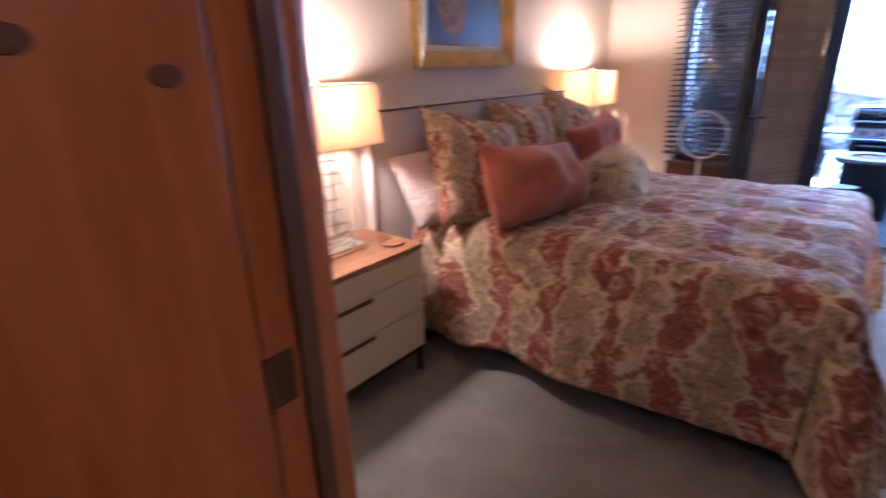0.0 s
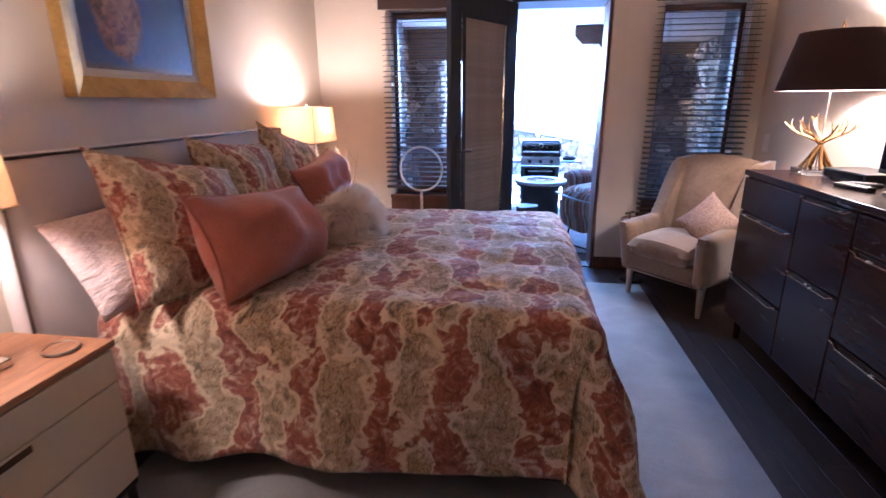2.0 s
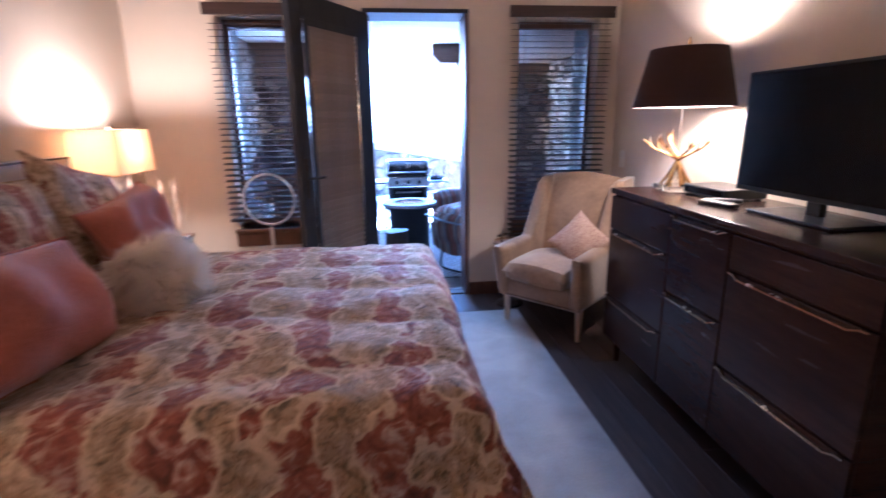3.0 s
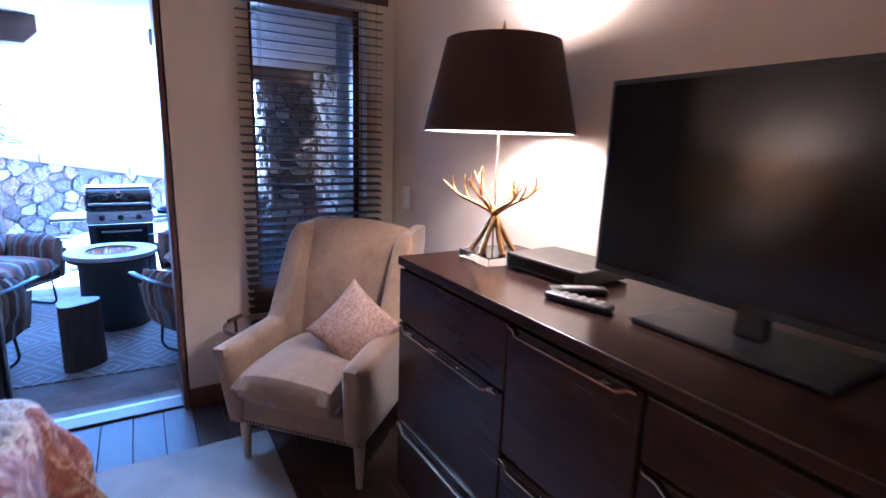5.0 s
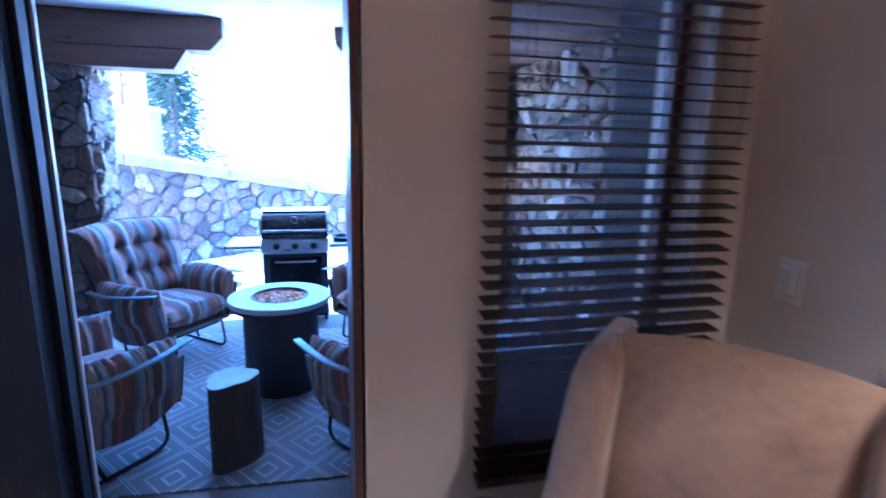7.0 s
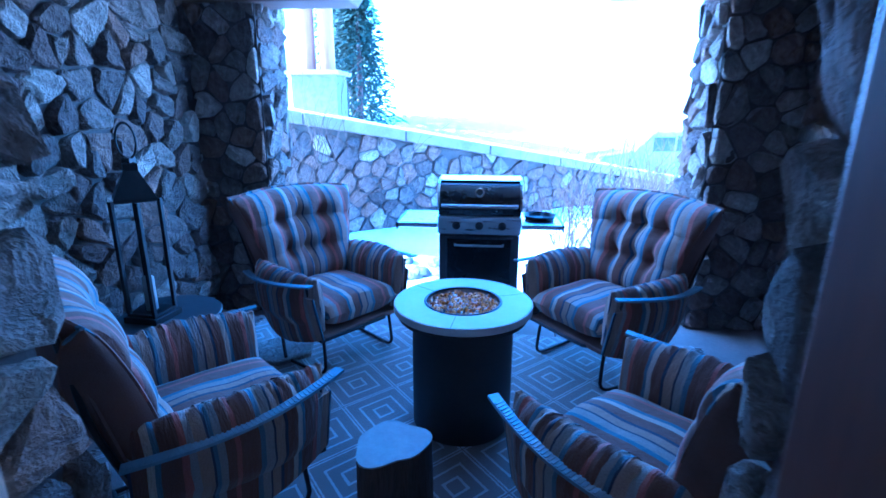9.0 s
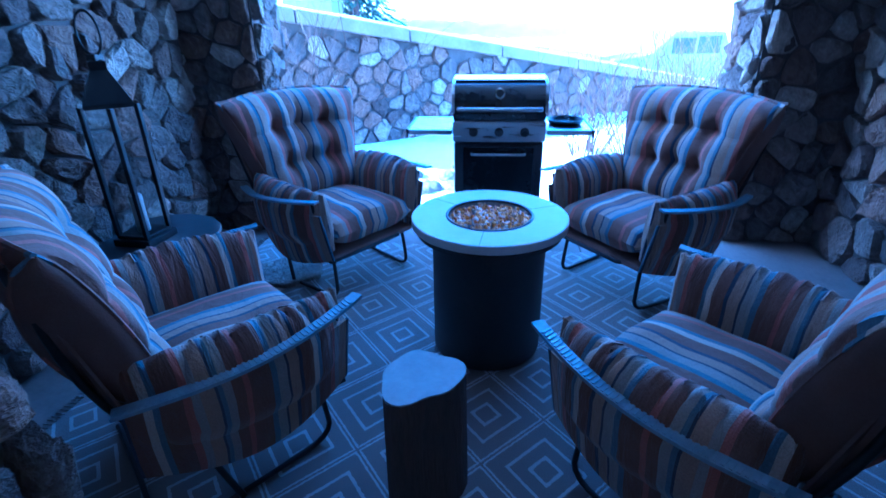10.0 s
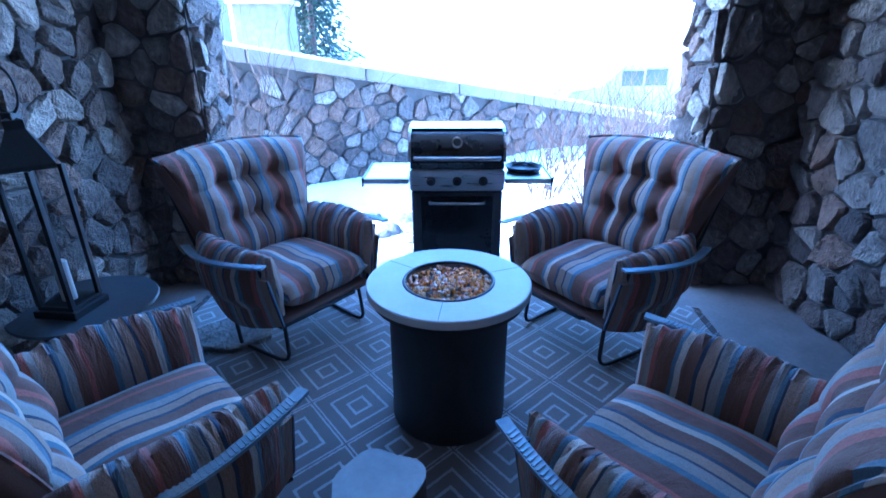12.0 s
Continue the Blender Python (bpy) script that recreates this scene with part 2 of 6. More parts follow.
def pebbles(name):
    """Tumbled glass whose pieces run from amber to clear."""
    m, t, b = nodes_of(name)
    isl = t.nodes.new("ShaderNodeNewGeometry")
    col = ramp(t, isl.outputs["Random Per Island"], [(0.0, (0.75, 0.27, 0.04)), (0.3, (0.90, 0.55, 0.22)), (0.5, (0.55, 0.16, 0.03)), (0.7, (0.95, 0.85, 0.75)), (1.0, (0.85, 0.42, 0.12))])
    t.links.new(col, b.inputs["Base Color"])
    b.inputs["Roughness"].default_value = 0.22
    b.inputs["Transmission Weight"].default_value = 0.05
    return m


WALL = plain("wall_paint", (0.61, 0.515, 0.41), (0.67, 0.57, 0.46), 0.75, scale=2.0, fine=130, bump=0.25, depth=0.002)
# unseen ceiling, colour lowered so that it bounces less lamp light
CEIL = plain("ceiling_dimmed", (0.44, 0.375, 0.31), (0.50, 0.43, 0.36), 0.85, scale=2, fine=90, bump=0.3, depth=0.003)
PINE = plain("knotty_pine", (0.30, 0.088, 0.019), (0.46, 0.158, 0.038), 0.35, scale=2.2, fine=9, grain=(9, 9, 0.8), bump=0.1)
KNOT = plain("pine_knot", (0.06, 0.02, 0.01), (0.14, 0.045, 0.018), 0.35, scale=30, bump=0.1)
BROWNTRIM = plain("stained_trim", (0.075, 0.032, 0.016), (0.15, 0.062, 0.03), 0.4, scale=3, fine=20, grain=(6, 6, 1), bump=0.12)
FLOORW = planks("dark_floorboard")
RUGL = plain("pale_wool", (0.21, 0.192, 0.178), (0.325, 0.30, 0.28), 0.95, scale=5, fine=150, bump=0.8, depth=0.006, sheen=0.2)
TOILE = toile("toile_cloth")
TOILEP = toile("toile_pillow_cloth", 1.15)
SALMON = plain("salmon_linen", (0.34, 0.098, 0.050), (0.43, 0.135, 0.075), 0.9, scale=9, fine=90, bump=0.8, depth=0.012, sheen=0.3)
PINKSHEET = plain("pale_pink_cotton", (0.48, 0.36, 0.325), (0.60, 0.46, 0.415), 0.85, scale=9, fine=40, bump=1.0, depth=0.03, grain=(1, 1, 2.2))
FUR = plain("cream_fur", (0.80, 0.70, 0.58), (0.92, 0.85, 0.75), 0.95, scale=14, fine=90, bump=0.6, sheen=0.4)
LINEN = plain("pale_upholstery", (0.50, 0.43, 0.40), (0.58, 0.50, 0.46), 0.9, scale=5, fine=240, bump=0.4, sheen=0.2)
FURSTRAND = shade_of("fur_strand", (0.97, 0.88, 0.75), 0.5)
STUDS = plain("bronze_studs", (0.05, 0.035, 0.025), (0.12, 0.08, 0.05), 0.4, 0.8, scale=40)
BLACKFAB = plain("black_bedbase", (0.010, 0.009, 0.010), (0.020, 0.018, 0.018), 0.9, scale=8, fine=120)
CREAMLAC = plain("cream_lacquer", (0.56, 0.49, 0.36), (0.62, 0.55, 0.42), 0.45, scale=3, fine=60, bump=0.05)
WALNUT = plain("walnut_top", (0.20, 0.085, 0.035), (0.40, 0.19, 0.08), 0.35, scale=3, fine=16, grain=(14, 1.5, 14), bump=0.1)
DARKSLOT = plain("dark_slot", (0.035, 0.016, 0.01), (0.06, 0.028, 0.016), 0.6)
BLACKMETAL = plain("black_metal", (0.012, 0.012, 0.013), (0.028, 0.027, 0.028), 0.42, 0.3, scale=12, fine=120, bump=0.1)
CHROME = plain("polished_nickel", (0.62, 0.58, 0.52), (0.72, 0.68, 0.62), 0.18, 1.0, scale=9, bump=0.03)
SILVERWIRE = plain("brushed_silver", (0.22, 0.19, 0.16), (0.42, 0.37, 0.31), 0.32, 1.0, scale=30, bump=0.05)
ACRYLIC = glass_of("clear_acrylic", (0.97, 0.98, 0.98))
CLEAR = glass_of("window_glass", (0.96, 0.98, 0.98))
GOLD = plain("gold_antler", (0.45, 0.25, 0.07), (0.70, 0.43, 0.14), 0.25, 1.0, scale=14, fine=60, bump=0.15)
GILT = plain("gilt_frame", (0.30, 0.17, 0.035), (0.60, 0.37, 0.09), 0.38, 0.75, scale=8, fine=70, bump=0.3)
MATBOARD = plain("cream_liner", (0.55, 0.48, 0.40), (0.63, 0.56, 0.48), 0.8, scale=12)
PAINTING = picture_paint("oil_landscape")
SHADEL = shade_of("cream_shade", (0.72, 0.56, 0.37), 0.45)
SHADEB = shade_of("black_shade", (0.055, 0.022, 0.016), 0.16)
SHADEIN = plain("white_shade_lining", (0.70, 0.66, 0.58), (0.78, 0.74, 0.66), 0.8)
ESPRESSO = plain("espresso_gloss", (0.023, 0.010, 0.007), (0.042, 0.019, 0.012), 0.24, scale=2.5, fine=14, grain=(1, 1.2, 12), bump=0.03, spec=0.24)
CHAMPAGNE = plain("champagne_pull", (0.62, 0.46, 0.27), (0.78, 0.60, 0.38), 0.25, 1.0, scale=14, bump=0.03)
VELVET = plain("beige_velvet", (0.185, 0.112, 0.062), (0.32, 0.21, 0.122), 0.85, scale=7, fine=40, bump=0.35, depth=0.005, sheen=0.5)
TANPILLOW = plain("tan_dotted", (0.24, 0.135, 0.10), (0.47, 0.34, 0.27), 0.9, scale=70, fine=140, bump=0.6, depth=0.004)
PALEWOOD = plain("pale_leg", (0.42, 0.31, 0.22), (0.52, 0.40, 0.29), 0.5, scale=5, fine=30, grain=(8, 8, 1))
SCREEN = plain("black_screen", (0.004, 0.004, 0.005), (0.006, 0.006, 0.007), 0.16, scale=3, bump=0)
PLASTIC = plain("black_plastic", (0.012, 0.012, 0.013), (0.022, 0.021, 0.021), 0.35, scale=20, bump=0.05)
SILVERP = plain("silver_plastic", (0.35, 0.34, 0.34), (0.45, 0.44, 0.43), 0.4, 0.3, scale=20)
WHITEP = plain("white_plastic", (0.70, 0.67, 0.62), (0.76, 0.73, 0.68), 0.4, scale=20, bump=0.02)
MIRROR = plain("mirror_silver", (0.88, 0.89, 0.9), (0.9, 0.91, 0.92), 0.1, 1.0, bump=0)
DOORPAINT = plain("slate_door_paint", (0.030, 0.031, 0.037), (0.050, 0.051, 0.058), 0.6, spec=0.2, scale=4, fine=40, grain=(4, 4, 1), bump=0.12)
SLAT = plain("brown_slat", (0.030, 0.016, 0.013), (0.060, 0.032, 0.025), 0.4, scale=4, fine=30, grain=(1, 10, 10), bump=0.1, rand=0.3)
SLATL = plain("tan_slat", (0.26, 0.20, 0.15), (0.36, 0.28, 0.215), 0.5, scale=5, fine=40, rand=0.2)
JAMBDARK = plain("dark_left_jamb", (0.012, 0.012, 0.014), (0.024, 0.023, 0.026), 0.6, spec=0.2, scale=5, fine=40, grain=(5, 5, 1), bump=0.15)
CONCRETES = plain("sill_concrete", (0.26, 0.25, 0.24), (0.36, 0.35, 0.34), 0.85, scale=6, fine=60, bump=0.3)
BRONZE = plain("bronze_hardware", (0.035, 0.025, 0.02), (0.075, 0.055, 0.04), 0.4, 0.9, scale=18)
AGEDBRASS = plain("aged_brass_hinge", (0.10, 0.045, 0.022), (0.17, 0.085, 0.04), 0.5, 0.4, scale=18)
COPPER = plain("aged_copper_tray", (0.20, 0.12, 0.08), (0.34, 0.22, 0.15), 0.45, 0.6, scale=14, fine=60)

# ---------------------------------------------------------------- shapes


def part(name, bm, material, parent=None, label="", smooth=False):
    me = bpy.data.meshes.new(name)
    bmesh.ops.recalc_face_normals(bm, faces=bm.faces)
    if smooth:
        for f in bm.faces:
            f.smooth = True
    bm.to_mesh(me)
    bm.free()
    me.materials.append(material)
    if smooth:
        me.set_sharp_from_angle(angle=radians(48))
    ob = new(name, me)
    if parent:
        ob.parent = parent
    return tagged(ob, label) if label else ob


def thing(name, label, category, m=None, group="", kind=""):
    ob = new(name)
    ob.empty_display_size = 0.1
    if m:
        ob.matrix_world = m
    return tagged(ob, label, category, group, kind)


def box(x0, x1, y0, y1, z0, z1, bevel=0.0, seg=2, bm=None):
    b = bmesh.new()
    bmesh.ops.create_cube(b, size=1)
    for v in b.verts:
        v.co = Vector(((x0 + x1) / 2 + v.co.x * (x1 - x0), (y0 + y1) / 2 + v.co.y * (y1 - y0), (z0 + z1) / 2 + v.co.z * (z1 - z0)))
    if bevel:
        bmesh.ops.bevel(b, geom=b.edges[:], offset=bevel, segments=seg, profile=0.5, affect="EDGES")
    return add(bm, b)


def add(bm, other):
    """Adds a bmesh to another and returns the sum."""
    if bm is None:
        return other
    vs = [bm.verts.new(v.co) for v in other.verts]
    other.verts.index_update()
    for f in other.faces:
        try:
            bm.faces.new([vs[v.index] for v in f.verts])
        except ValueError:
            pass
    other.free()
    return bm


def moved(bm, m):
    bmesh.ops.transform(bm, matrix=m, verts=bm.verts[:])
    return bm


def lathe(profile, seg=32, centre=(0, 0), bm=None, ellipse=1.0):
    """A turned shape from (radius, z) pairs."""
    b = bmesh.new()
    rings = []
    for r, z in profile:
        if r < 1e-5:
            rings.append([b.verts.new((centre[0], centre[1], z))])
        else:
            rings.append([b.verts.new((centre[0] + r * math.cos(k * math.tau / seg), centre[1] + ellipse * r * math.sin(k * math.tau / seg), z)) for k in range(seg)])
    for a, c in zip(rings, rings[1:]):
        for k in range(seg):
            q = [a[k % len(a)], a[(k + 1) % len(a)], c[(k + 1) % len(c)], c[k % len(c)]]
            q = list(dict.fromkeys(q))
            if len(q) > 2:
                b.faces.new(q)
    return add(bm, b)


def tube(points, radius, seg=8, bm=None, closed=False):
    """A bent rod through points; radius is a number or one for each point."""
    b = bmesh.new()
    pts = [Vector(p) for p in points]
    n = len(pts)
    rad = [radius] * n if isinstance(radius, (int, float)) else radius
    side = None
    rings = []
    for k, p in enumerate(pts):
        if closed:
            d = (pts[(k + 1) % n] - pts[k - 1]).normalized()
        else:
            d = (pts[min(k + 1, n - 1)] - pts[max(k - 1, 0)]).normalized()
        if side is None:
            side = d.orthogonal().normalized()
        side = (side - d * side.dot(d)).normalized()
        up = d.cross(side)
        rings.append([b.verts.new(p + rad[k] * (side * math.cos(a * math.tau / seg) + up * math.sin(a * math.tau / seg))) for a in range(seg)])
    pairs = list(zip(rings, rings[1:])) + ([(rings[-1], rings[0])] if closed else [])
    for a, c in pairs:
        for k in range(seg):
            b.faces.new((a[k], a[(k + 1) % seg], c[(k + 1) % seg], c[k]))
    if not closed:
        b.faces.new(rings[0][::-1])
        b.faces.new(rings[-1])
    return add(bm, b)


def ribbon(points, width, thick, bm=None):
    """A flat bar that lies level along points."""
    b = bmesh.new()
    pts = [Vector(p) for p in points]
    rows = []
    for k, p in enumerate(pts):
        d = (pts[min(k + 1, len(pts) - 1)] - pts[max(k - 1, 0)])
        s = Vector((-d.y, d.x, 0)).normalized() * width / 2
        up = Vector((0, 0, thick / 2))
        rows.append([b.verts.new(p + o) for o in (s + up, -s + up, -s - up, s - up)])
    for a, c in zip(rows, rows[1:]):
        for k in range(4):
            b.faces.new((a[k], a[(k + 1) % 4], c[(k + 1) % 4], c[k]))
    b.faces.new(rows[0])
    b.faces.new(rows[-1][::-1])
    return add(bm, b)


def cushion(w, h, t, nu=22, nv=22, pinch=0.06, seed=0, rumple=0.012, power=0.42):
    """A stuffed pillow, w wide on x, h high on z, t thick on y, its corners drawn out."""
    b = bmesh.new()
    grids = []
    for side in (-1, 1):
        g = []
        for i in range(nu + 1):
            u = -1 + 2 * i / nu
            row = []
            for j in range(nv + 1):
                v = -1 + 2 * j / nv
                fat = max(0.0, (1 - u * u) * (1 - v * v)) ** power
                x = u * w / 2 * (1 - pinch * (1 - v * v))
                z = v * h / 2 * (1 - pinch * (1 - u * u))
                y = side * t / 2 * fat
                n = noise.noise(Vector((x * 6 + seed, y * 6, z * 6 + seed))) * rumple
                y += n * fat
                row.append((x, y, z, i in (0, nu) or j in (0, nv)))
            g.append(row)
        grids.append(g)
    vs = {}
    for s, g in enumerate(grids):
        for i, row in enumerate(g):
            for j, (x, y, z, rim) in enumerate(row):
                if rim and s == 1:
                    vs[s, i, j] = vs[0, i, j]
                else:
                    vs[s, i, j] = b.verts.new((x, y, z))
    for s in (0, 1):
        for i in range(nu):
            for j in range(nv):
                q = [vs[s, i, j], vs[s, i + 1, j], vs[s, i + 1, j + 1], vs[s, i, j + 1]]
                b.faces.new(q if s == 0 else q[::-1])
    return b


def slab(outline, z0, z1, bevel=0.0):
    """A flat piece from an outline in x and y."""
    b = bmesh.new()
    low = [b.verts.new((x, y, z0)) for x, y in outline]
    f = b.faces.new(low)
    r = bmesh.ops.extrude_face_region(b, geom=[f])
    for v in r["geom"]:
        if isinstance(v, bmesh.types.BMVert):
            v.co.z = z1
    if bevel:
        bmesh.ops.bevel(b, geom=b.edges[:], offset=bevel, segments=2, profile=0.5, affect="EDGES")
    return b


def rounded(points, times=2):
    """Cuts the corners of a run of points."""
    pts = [Vector(p) for p in points]
    for _ in range(times):
        out = [pts[0]]
        for a, c in zip(pts, pts[1:]):
            out += [a.lerp(c, 0.25), a.lerp(c, 0.75)]
        pts = out + [pts[-1]]
    return pts


STRUCT = dict(kind="structure")

# ---------------------------------------------------------------- bedroom shell
XL, XR, YS, YN = -2.70, 0.69, 0.33, 4.30
CH = 2.62
WT = 0.25

floor = thing("floor", "dark stained wooden floorboards with a satin sheen", "floor", **STRUCT)
part("subfloor", box(XL - 0.3, XR + 0.3, -2.2, YN + 0.02, -0.30, -0.025), DARKSLOT, floor)

# window wall with two windows and a doorway
WIN_L, WIN_R = (-2.10, -1.42), (-0.06, 0.53)
WZ0, WZ1 = 0.60, 2.03
DX0, DX1, DH = -1.125, -0.447, 2.06
wn_wall = thing("wall_north", "cream painted wall with two windows and a doorway", "wall", **STRUCT)
cuts = [(XL - 0.3, WIN_L[0], None), (*WIN_L, (WZ0, WZ1)), (WIN_L[1], DX0 - 0.03, None), (DX0 - 0.03, DX1 + 0.03, (0, DH + 0.03)),
        (DX1 + 0.03, WIN_R[0], None), (*WIN_R, (WZ0, WZ1)), (WIN_R[1], XR + 0.3, None)]
for x0, x1, hole in cuts:
    if hole is None:
        part("panel", box(x0, x1, YN, YN + WT, -0.3, CH), WALL, wn_wall)
    else:
        if hole[0] > 0:
            part("panel", box(x0, x1, YN, YN + WT, -0.3, hole[0]), WALL, wn_wall)
        part("panel", box(x0, x1, YN, YN + WT, hole[1], CH), WALL, wn_wall)

tagged(part("wall_west", box(XL - 0.2, XL, -2.2, YN, -0.3, CH), WALL), "plain off-white painted bedroom wall", "wall", **STRUCT)
tagged(part("wall_east", box(XR, XR + 0.2, -2.2, YN, -0.3, CH), WALL), "plain warm white painted bedroom wall", "wall", **STRUCT)
tagged(part("ceiling", box(XL - 0.2, XR + 0.2, -2.2, YN + WT, CH, CH + 0.2), CEIL), "plain unseen ceiling toned down to cut bounced light", "ceiling", **STRUCT)
wall_s = thing("wall_south", "cream painted wall with the bedroom doorway", "wall", **STRUCT)
JX0, JX1 = -1.525, -0.645
part("panel", box(XL, JX0 - 0.03, YS - 0.12, YS, 0, CH), WALL, wall_s)
part("panel", box(JX1 + 0.03, XR, YS - 0.12, YS, 0, CH), WALL, wall_s)
part("panel", box(JX0 - 0.03, JX1 + 0.03, YS - 0.12, YS, 2.10, CH), WALL, wall_s)
tagged(part("wall_hall", box(XL - 0.2, XR + 0.2, -2.4, -2.2, -0.3, CH + 0.2), WALL), "plain painted wall at the end of the hall", "wall", **STRUCT)

# bedroom doorway: pine frame and an open pine door
door_1 = thing("door_1", "knotty pine door standing open in its pine frame", "door", **STRUCT)
for xa, xb in ((JX0 - 0.03, JX0), (JX1, JX1 + 0.03)):
    part("jamb", box(xa, xb, YS - 0.125, YS + 0.005, 0.004, 2.10, 0.003), PINE, door_1)
part("head_jamb", box(JX0, JX1, YS - 0.125, YS + 0.005, 2.07, 2.10, 0.003), PINE, door_1)
for xa, xb in ((JX0 - 0.10, JX0 - 0.012), (JX1 + 0.012, JX1 + 0.10)):
    part("casing", box(xa, xb, YS + 0.005, YS + 0.024, 0.004, 2.18, 0.006), PINE, door_1)
part("casing", box(JX0 - 0.012, JX1 + 0.012, YS + 0.005, YS + 0.024, 2.09, 2.18, 0.006), PINE, door_1)
part("stop", box(JX0, JX0 + 0.012, YS - 0.07, YS - 0.035, 0.004, 2.07, 0.002), BROWNTRIM, door_1)
leaf = part("door_leaf", box(-0.04, 0.0, -0.80, -0.004, 0.015, 2.06, 0.004), PINE, door_1, "knotty pine door leaf")
leaf.matrix_world = pose(JX0 + 0.012, YS - 0.13, 0, 0, 0, -4)
for ky, kz, kr in ((-0.055, 1.365, 0.016), (-0.185, 1.40, 0.018), (-0.33, 0.72, 0.02), (-0.10, 0.35, 0.024)):
    k = part("knot", moved(lathe([(0, 0.001), (kr * 0.9, 0.001), (kr, 0)], 18), pose(0.0006, ky, kz, 0, 90, 0) @ Matrix.Diagonal((0.8, 1.2, 1, 1))), KNOT, leaf)
for kz in (0.28, 0.93, 1.82):
    part("hinge", add(box(JX0 + 0.0005, JX0 + 0.0035, YS - 0.118, YS - 0.080, kz - 0.045, kz + 0.045, 0.001), lathe([(0.0, kz - 0.045), (0.006, kz - 0.045), (0.006, kz + 0.045), (0, kz + 0.045)], 10, (JX0 + 0.006, YS - 0.128))), AGEDBRASS, door_1)

# windows
for n, (x0, x1) in enumerate((WIN_L, WIN_R)):
    w = thing(f"window_{n + 1}", "tall narrow window with a dark bronze frame", "window", **STRUCT)
    ya, yb = YN + 0.11, YN + 0.17
    part("window_frame", add(add(add(box(x0, x0 + 0.035, ya, yb, WZ0, WZ1, 0.004), box(x1 - 0.035, x1, ya, yb, WZ0, WZ1, 0.004)),
         box(x0 + 0.035, x1 - 0.035, ya, yb, WZ0, WZ0 + 0.045, 0.004)), box(x0 + 0.035, x1 - 0.035, ya, yb, WZ1 - 0.045, WZ1, 0.004)), BROWNTRIM, w)
    p = part("pane", box(x0 + 0.035, x1 - 0.035, ya + 0.025, ya + 0.031, WZ0 + 0.045, WZ1 - 0.045), CLEAR, w)
    p.visible_shadow = False
    part("window_sill", box(x0 - 0.03, x1 + 0.03, YN - 0.035, YN + 0.11, WZ0 - 0.03, WZ0, 0.005), BROWNTRIM, w)
    part("casing", box(x0 - 0.03, x1 + 0.03, YN - 0.014, YN - 0.0005, WZ0 - 0.13, WZ0 - 0.03, 0.004), BROWNTRIM, w)


def venetian(name, x0, x1, z0, z1, y):
    """A wooden slatted blind with valance, cords and bottom rail."""
    b = thing(name, "dark brown wooden slatted blind lowered and open over a window", "window blind", pose((x0 + x1) / 2, y, 0), group="window blinds")
    h = (x1 - x0) / 2
    part("valance", add(box(-h - 0.02, h + 0.02, -0.045, -0.03, z1 - 0.075, z1, 0.004), box(-h, h, -0.028, 0.028, z1 - 0.05, z1 - 0.004)), SLAT, b)
    part("bottom_rail", box(-h, h, -0.026, 0.026, z0, z0 + 0.022, 0.005), SLAT, b)
    first = None
    k, z = 0, z0 + 0.055
    while z < z1 - 0.085:
        if first is None:
            first = part("slat", moved(box(-h, h, -0.025, 0.025, -0.0023, 0.0023), pose(0, 0, 0, 8, 0, 0)), SLAT, b)
            first.location = (0, 0, z)
        else:
            s = new("slat", first.data)
            s.parent, s.location = b, (random.uniform(-0.002, 0.002), 0, z)
        z += 0.0395
    for x in (-h + 0.10, h - 0.10):
        for dy in (-0.026, 0.026):
            part("cord", tube([(x, dy, z0 + 0.02), (x, dy, z1 - 0.05)], 0.0011, 5), SLAT, b)
    part("pull_cord", tube([(h - 0.05, -0.05, z1 - 0.08), (h - 0.05, -0.052, z1 - 0.7)], 0.0013, 5), SLAT, b)
    return b


venetian("window_blind", -2.15, -1.43, 0.66, 2.10, YN - 0.040)
venetian("window_blind", -0.125, 0.59, 0.475, 2.10, YN - 0.050)

# patio doorway: frame, threshold and the open glazed leaf
door_2 = thing("door_2", "slate painted patio door with a glazed blind panel, standing open inwards", "door", **STRUCT)
# the left jamb is coloured darker than the brown right one
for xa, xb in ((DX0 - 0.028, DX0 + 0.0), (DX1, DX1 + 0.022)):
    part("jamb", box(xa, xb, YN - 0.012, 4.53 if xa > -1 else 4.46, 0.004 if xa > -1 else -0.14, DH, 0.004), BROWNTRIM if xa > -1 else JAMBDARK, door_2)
part("head_jamb", box(DX0 - 0.028, DX1 + 0.028, YN - 0.012, 4.60, DH, DH + 0.028, 0.004), DOORPAINT, door_2)
part("threshold", box(DX0, DX1, YN + 0.021, YN + 0.13, -0.12, 0.012, 0.006), BRONZE, door_2, "worn bronze threshold")
part("threshold_edge", box(DX0, DX1, YN + 0.131, YN + 0.165, -0.12, 0.006, 0.004), SILVERP, door_2, "bare metal threshold edge")
part("outer_sill", box(DX0 - 0.20, DX1 + 0.15, YN + 0.166, 4.655, -0.14, -0.05, 0.008), CONCRETES, door_2, "concrete door sill")
part("weather_strip", box(DX0 + 0.0005, DX0 + 0.009, 4.445, 4.457, -0.04, DH - 0.002, 0.002), SILVERP, door_2)
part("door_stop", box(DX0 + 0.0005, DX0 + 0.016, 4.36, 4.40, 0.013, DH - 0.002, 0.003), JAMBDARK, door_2)
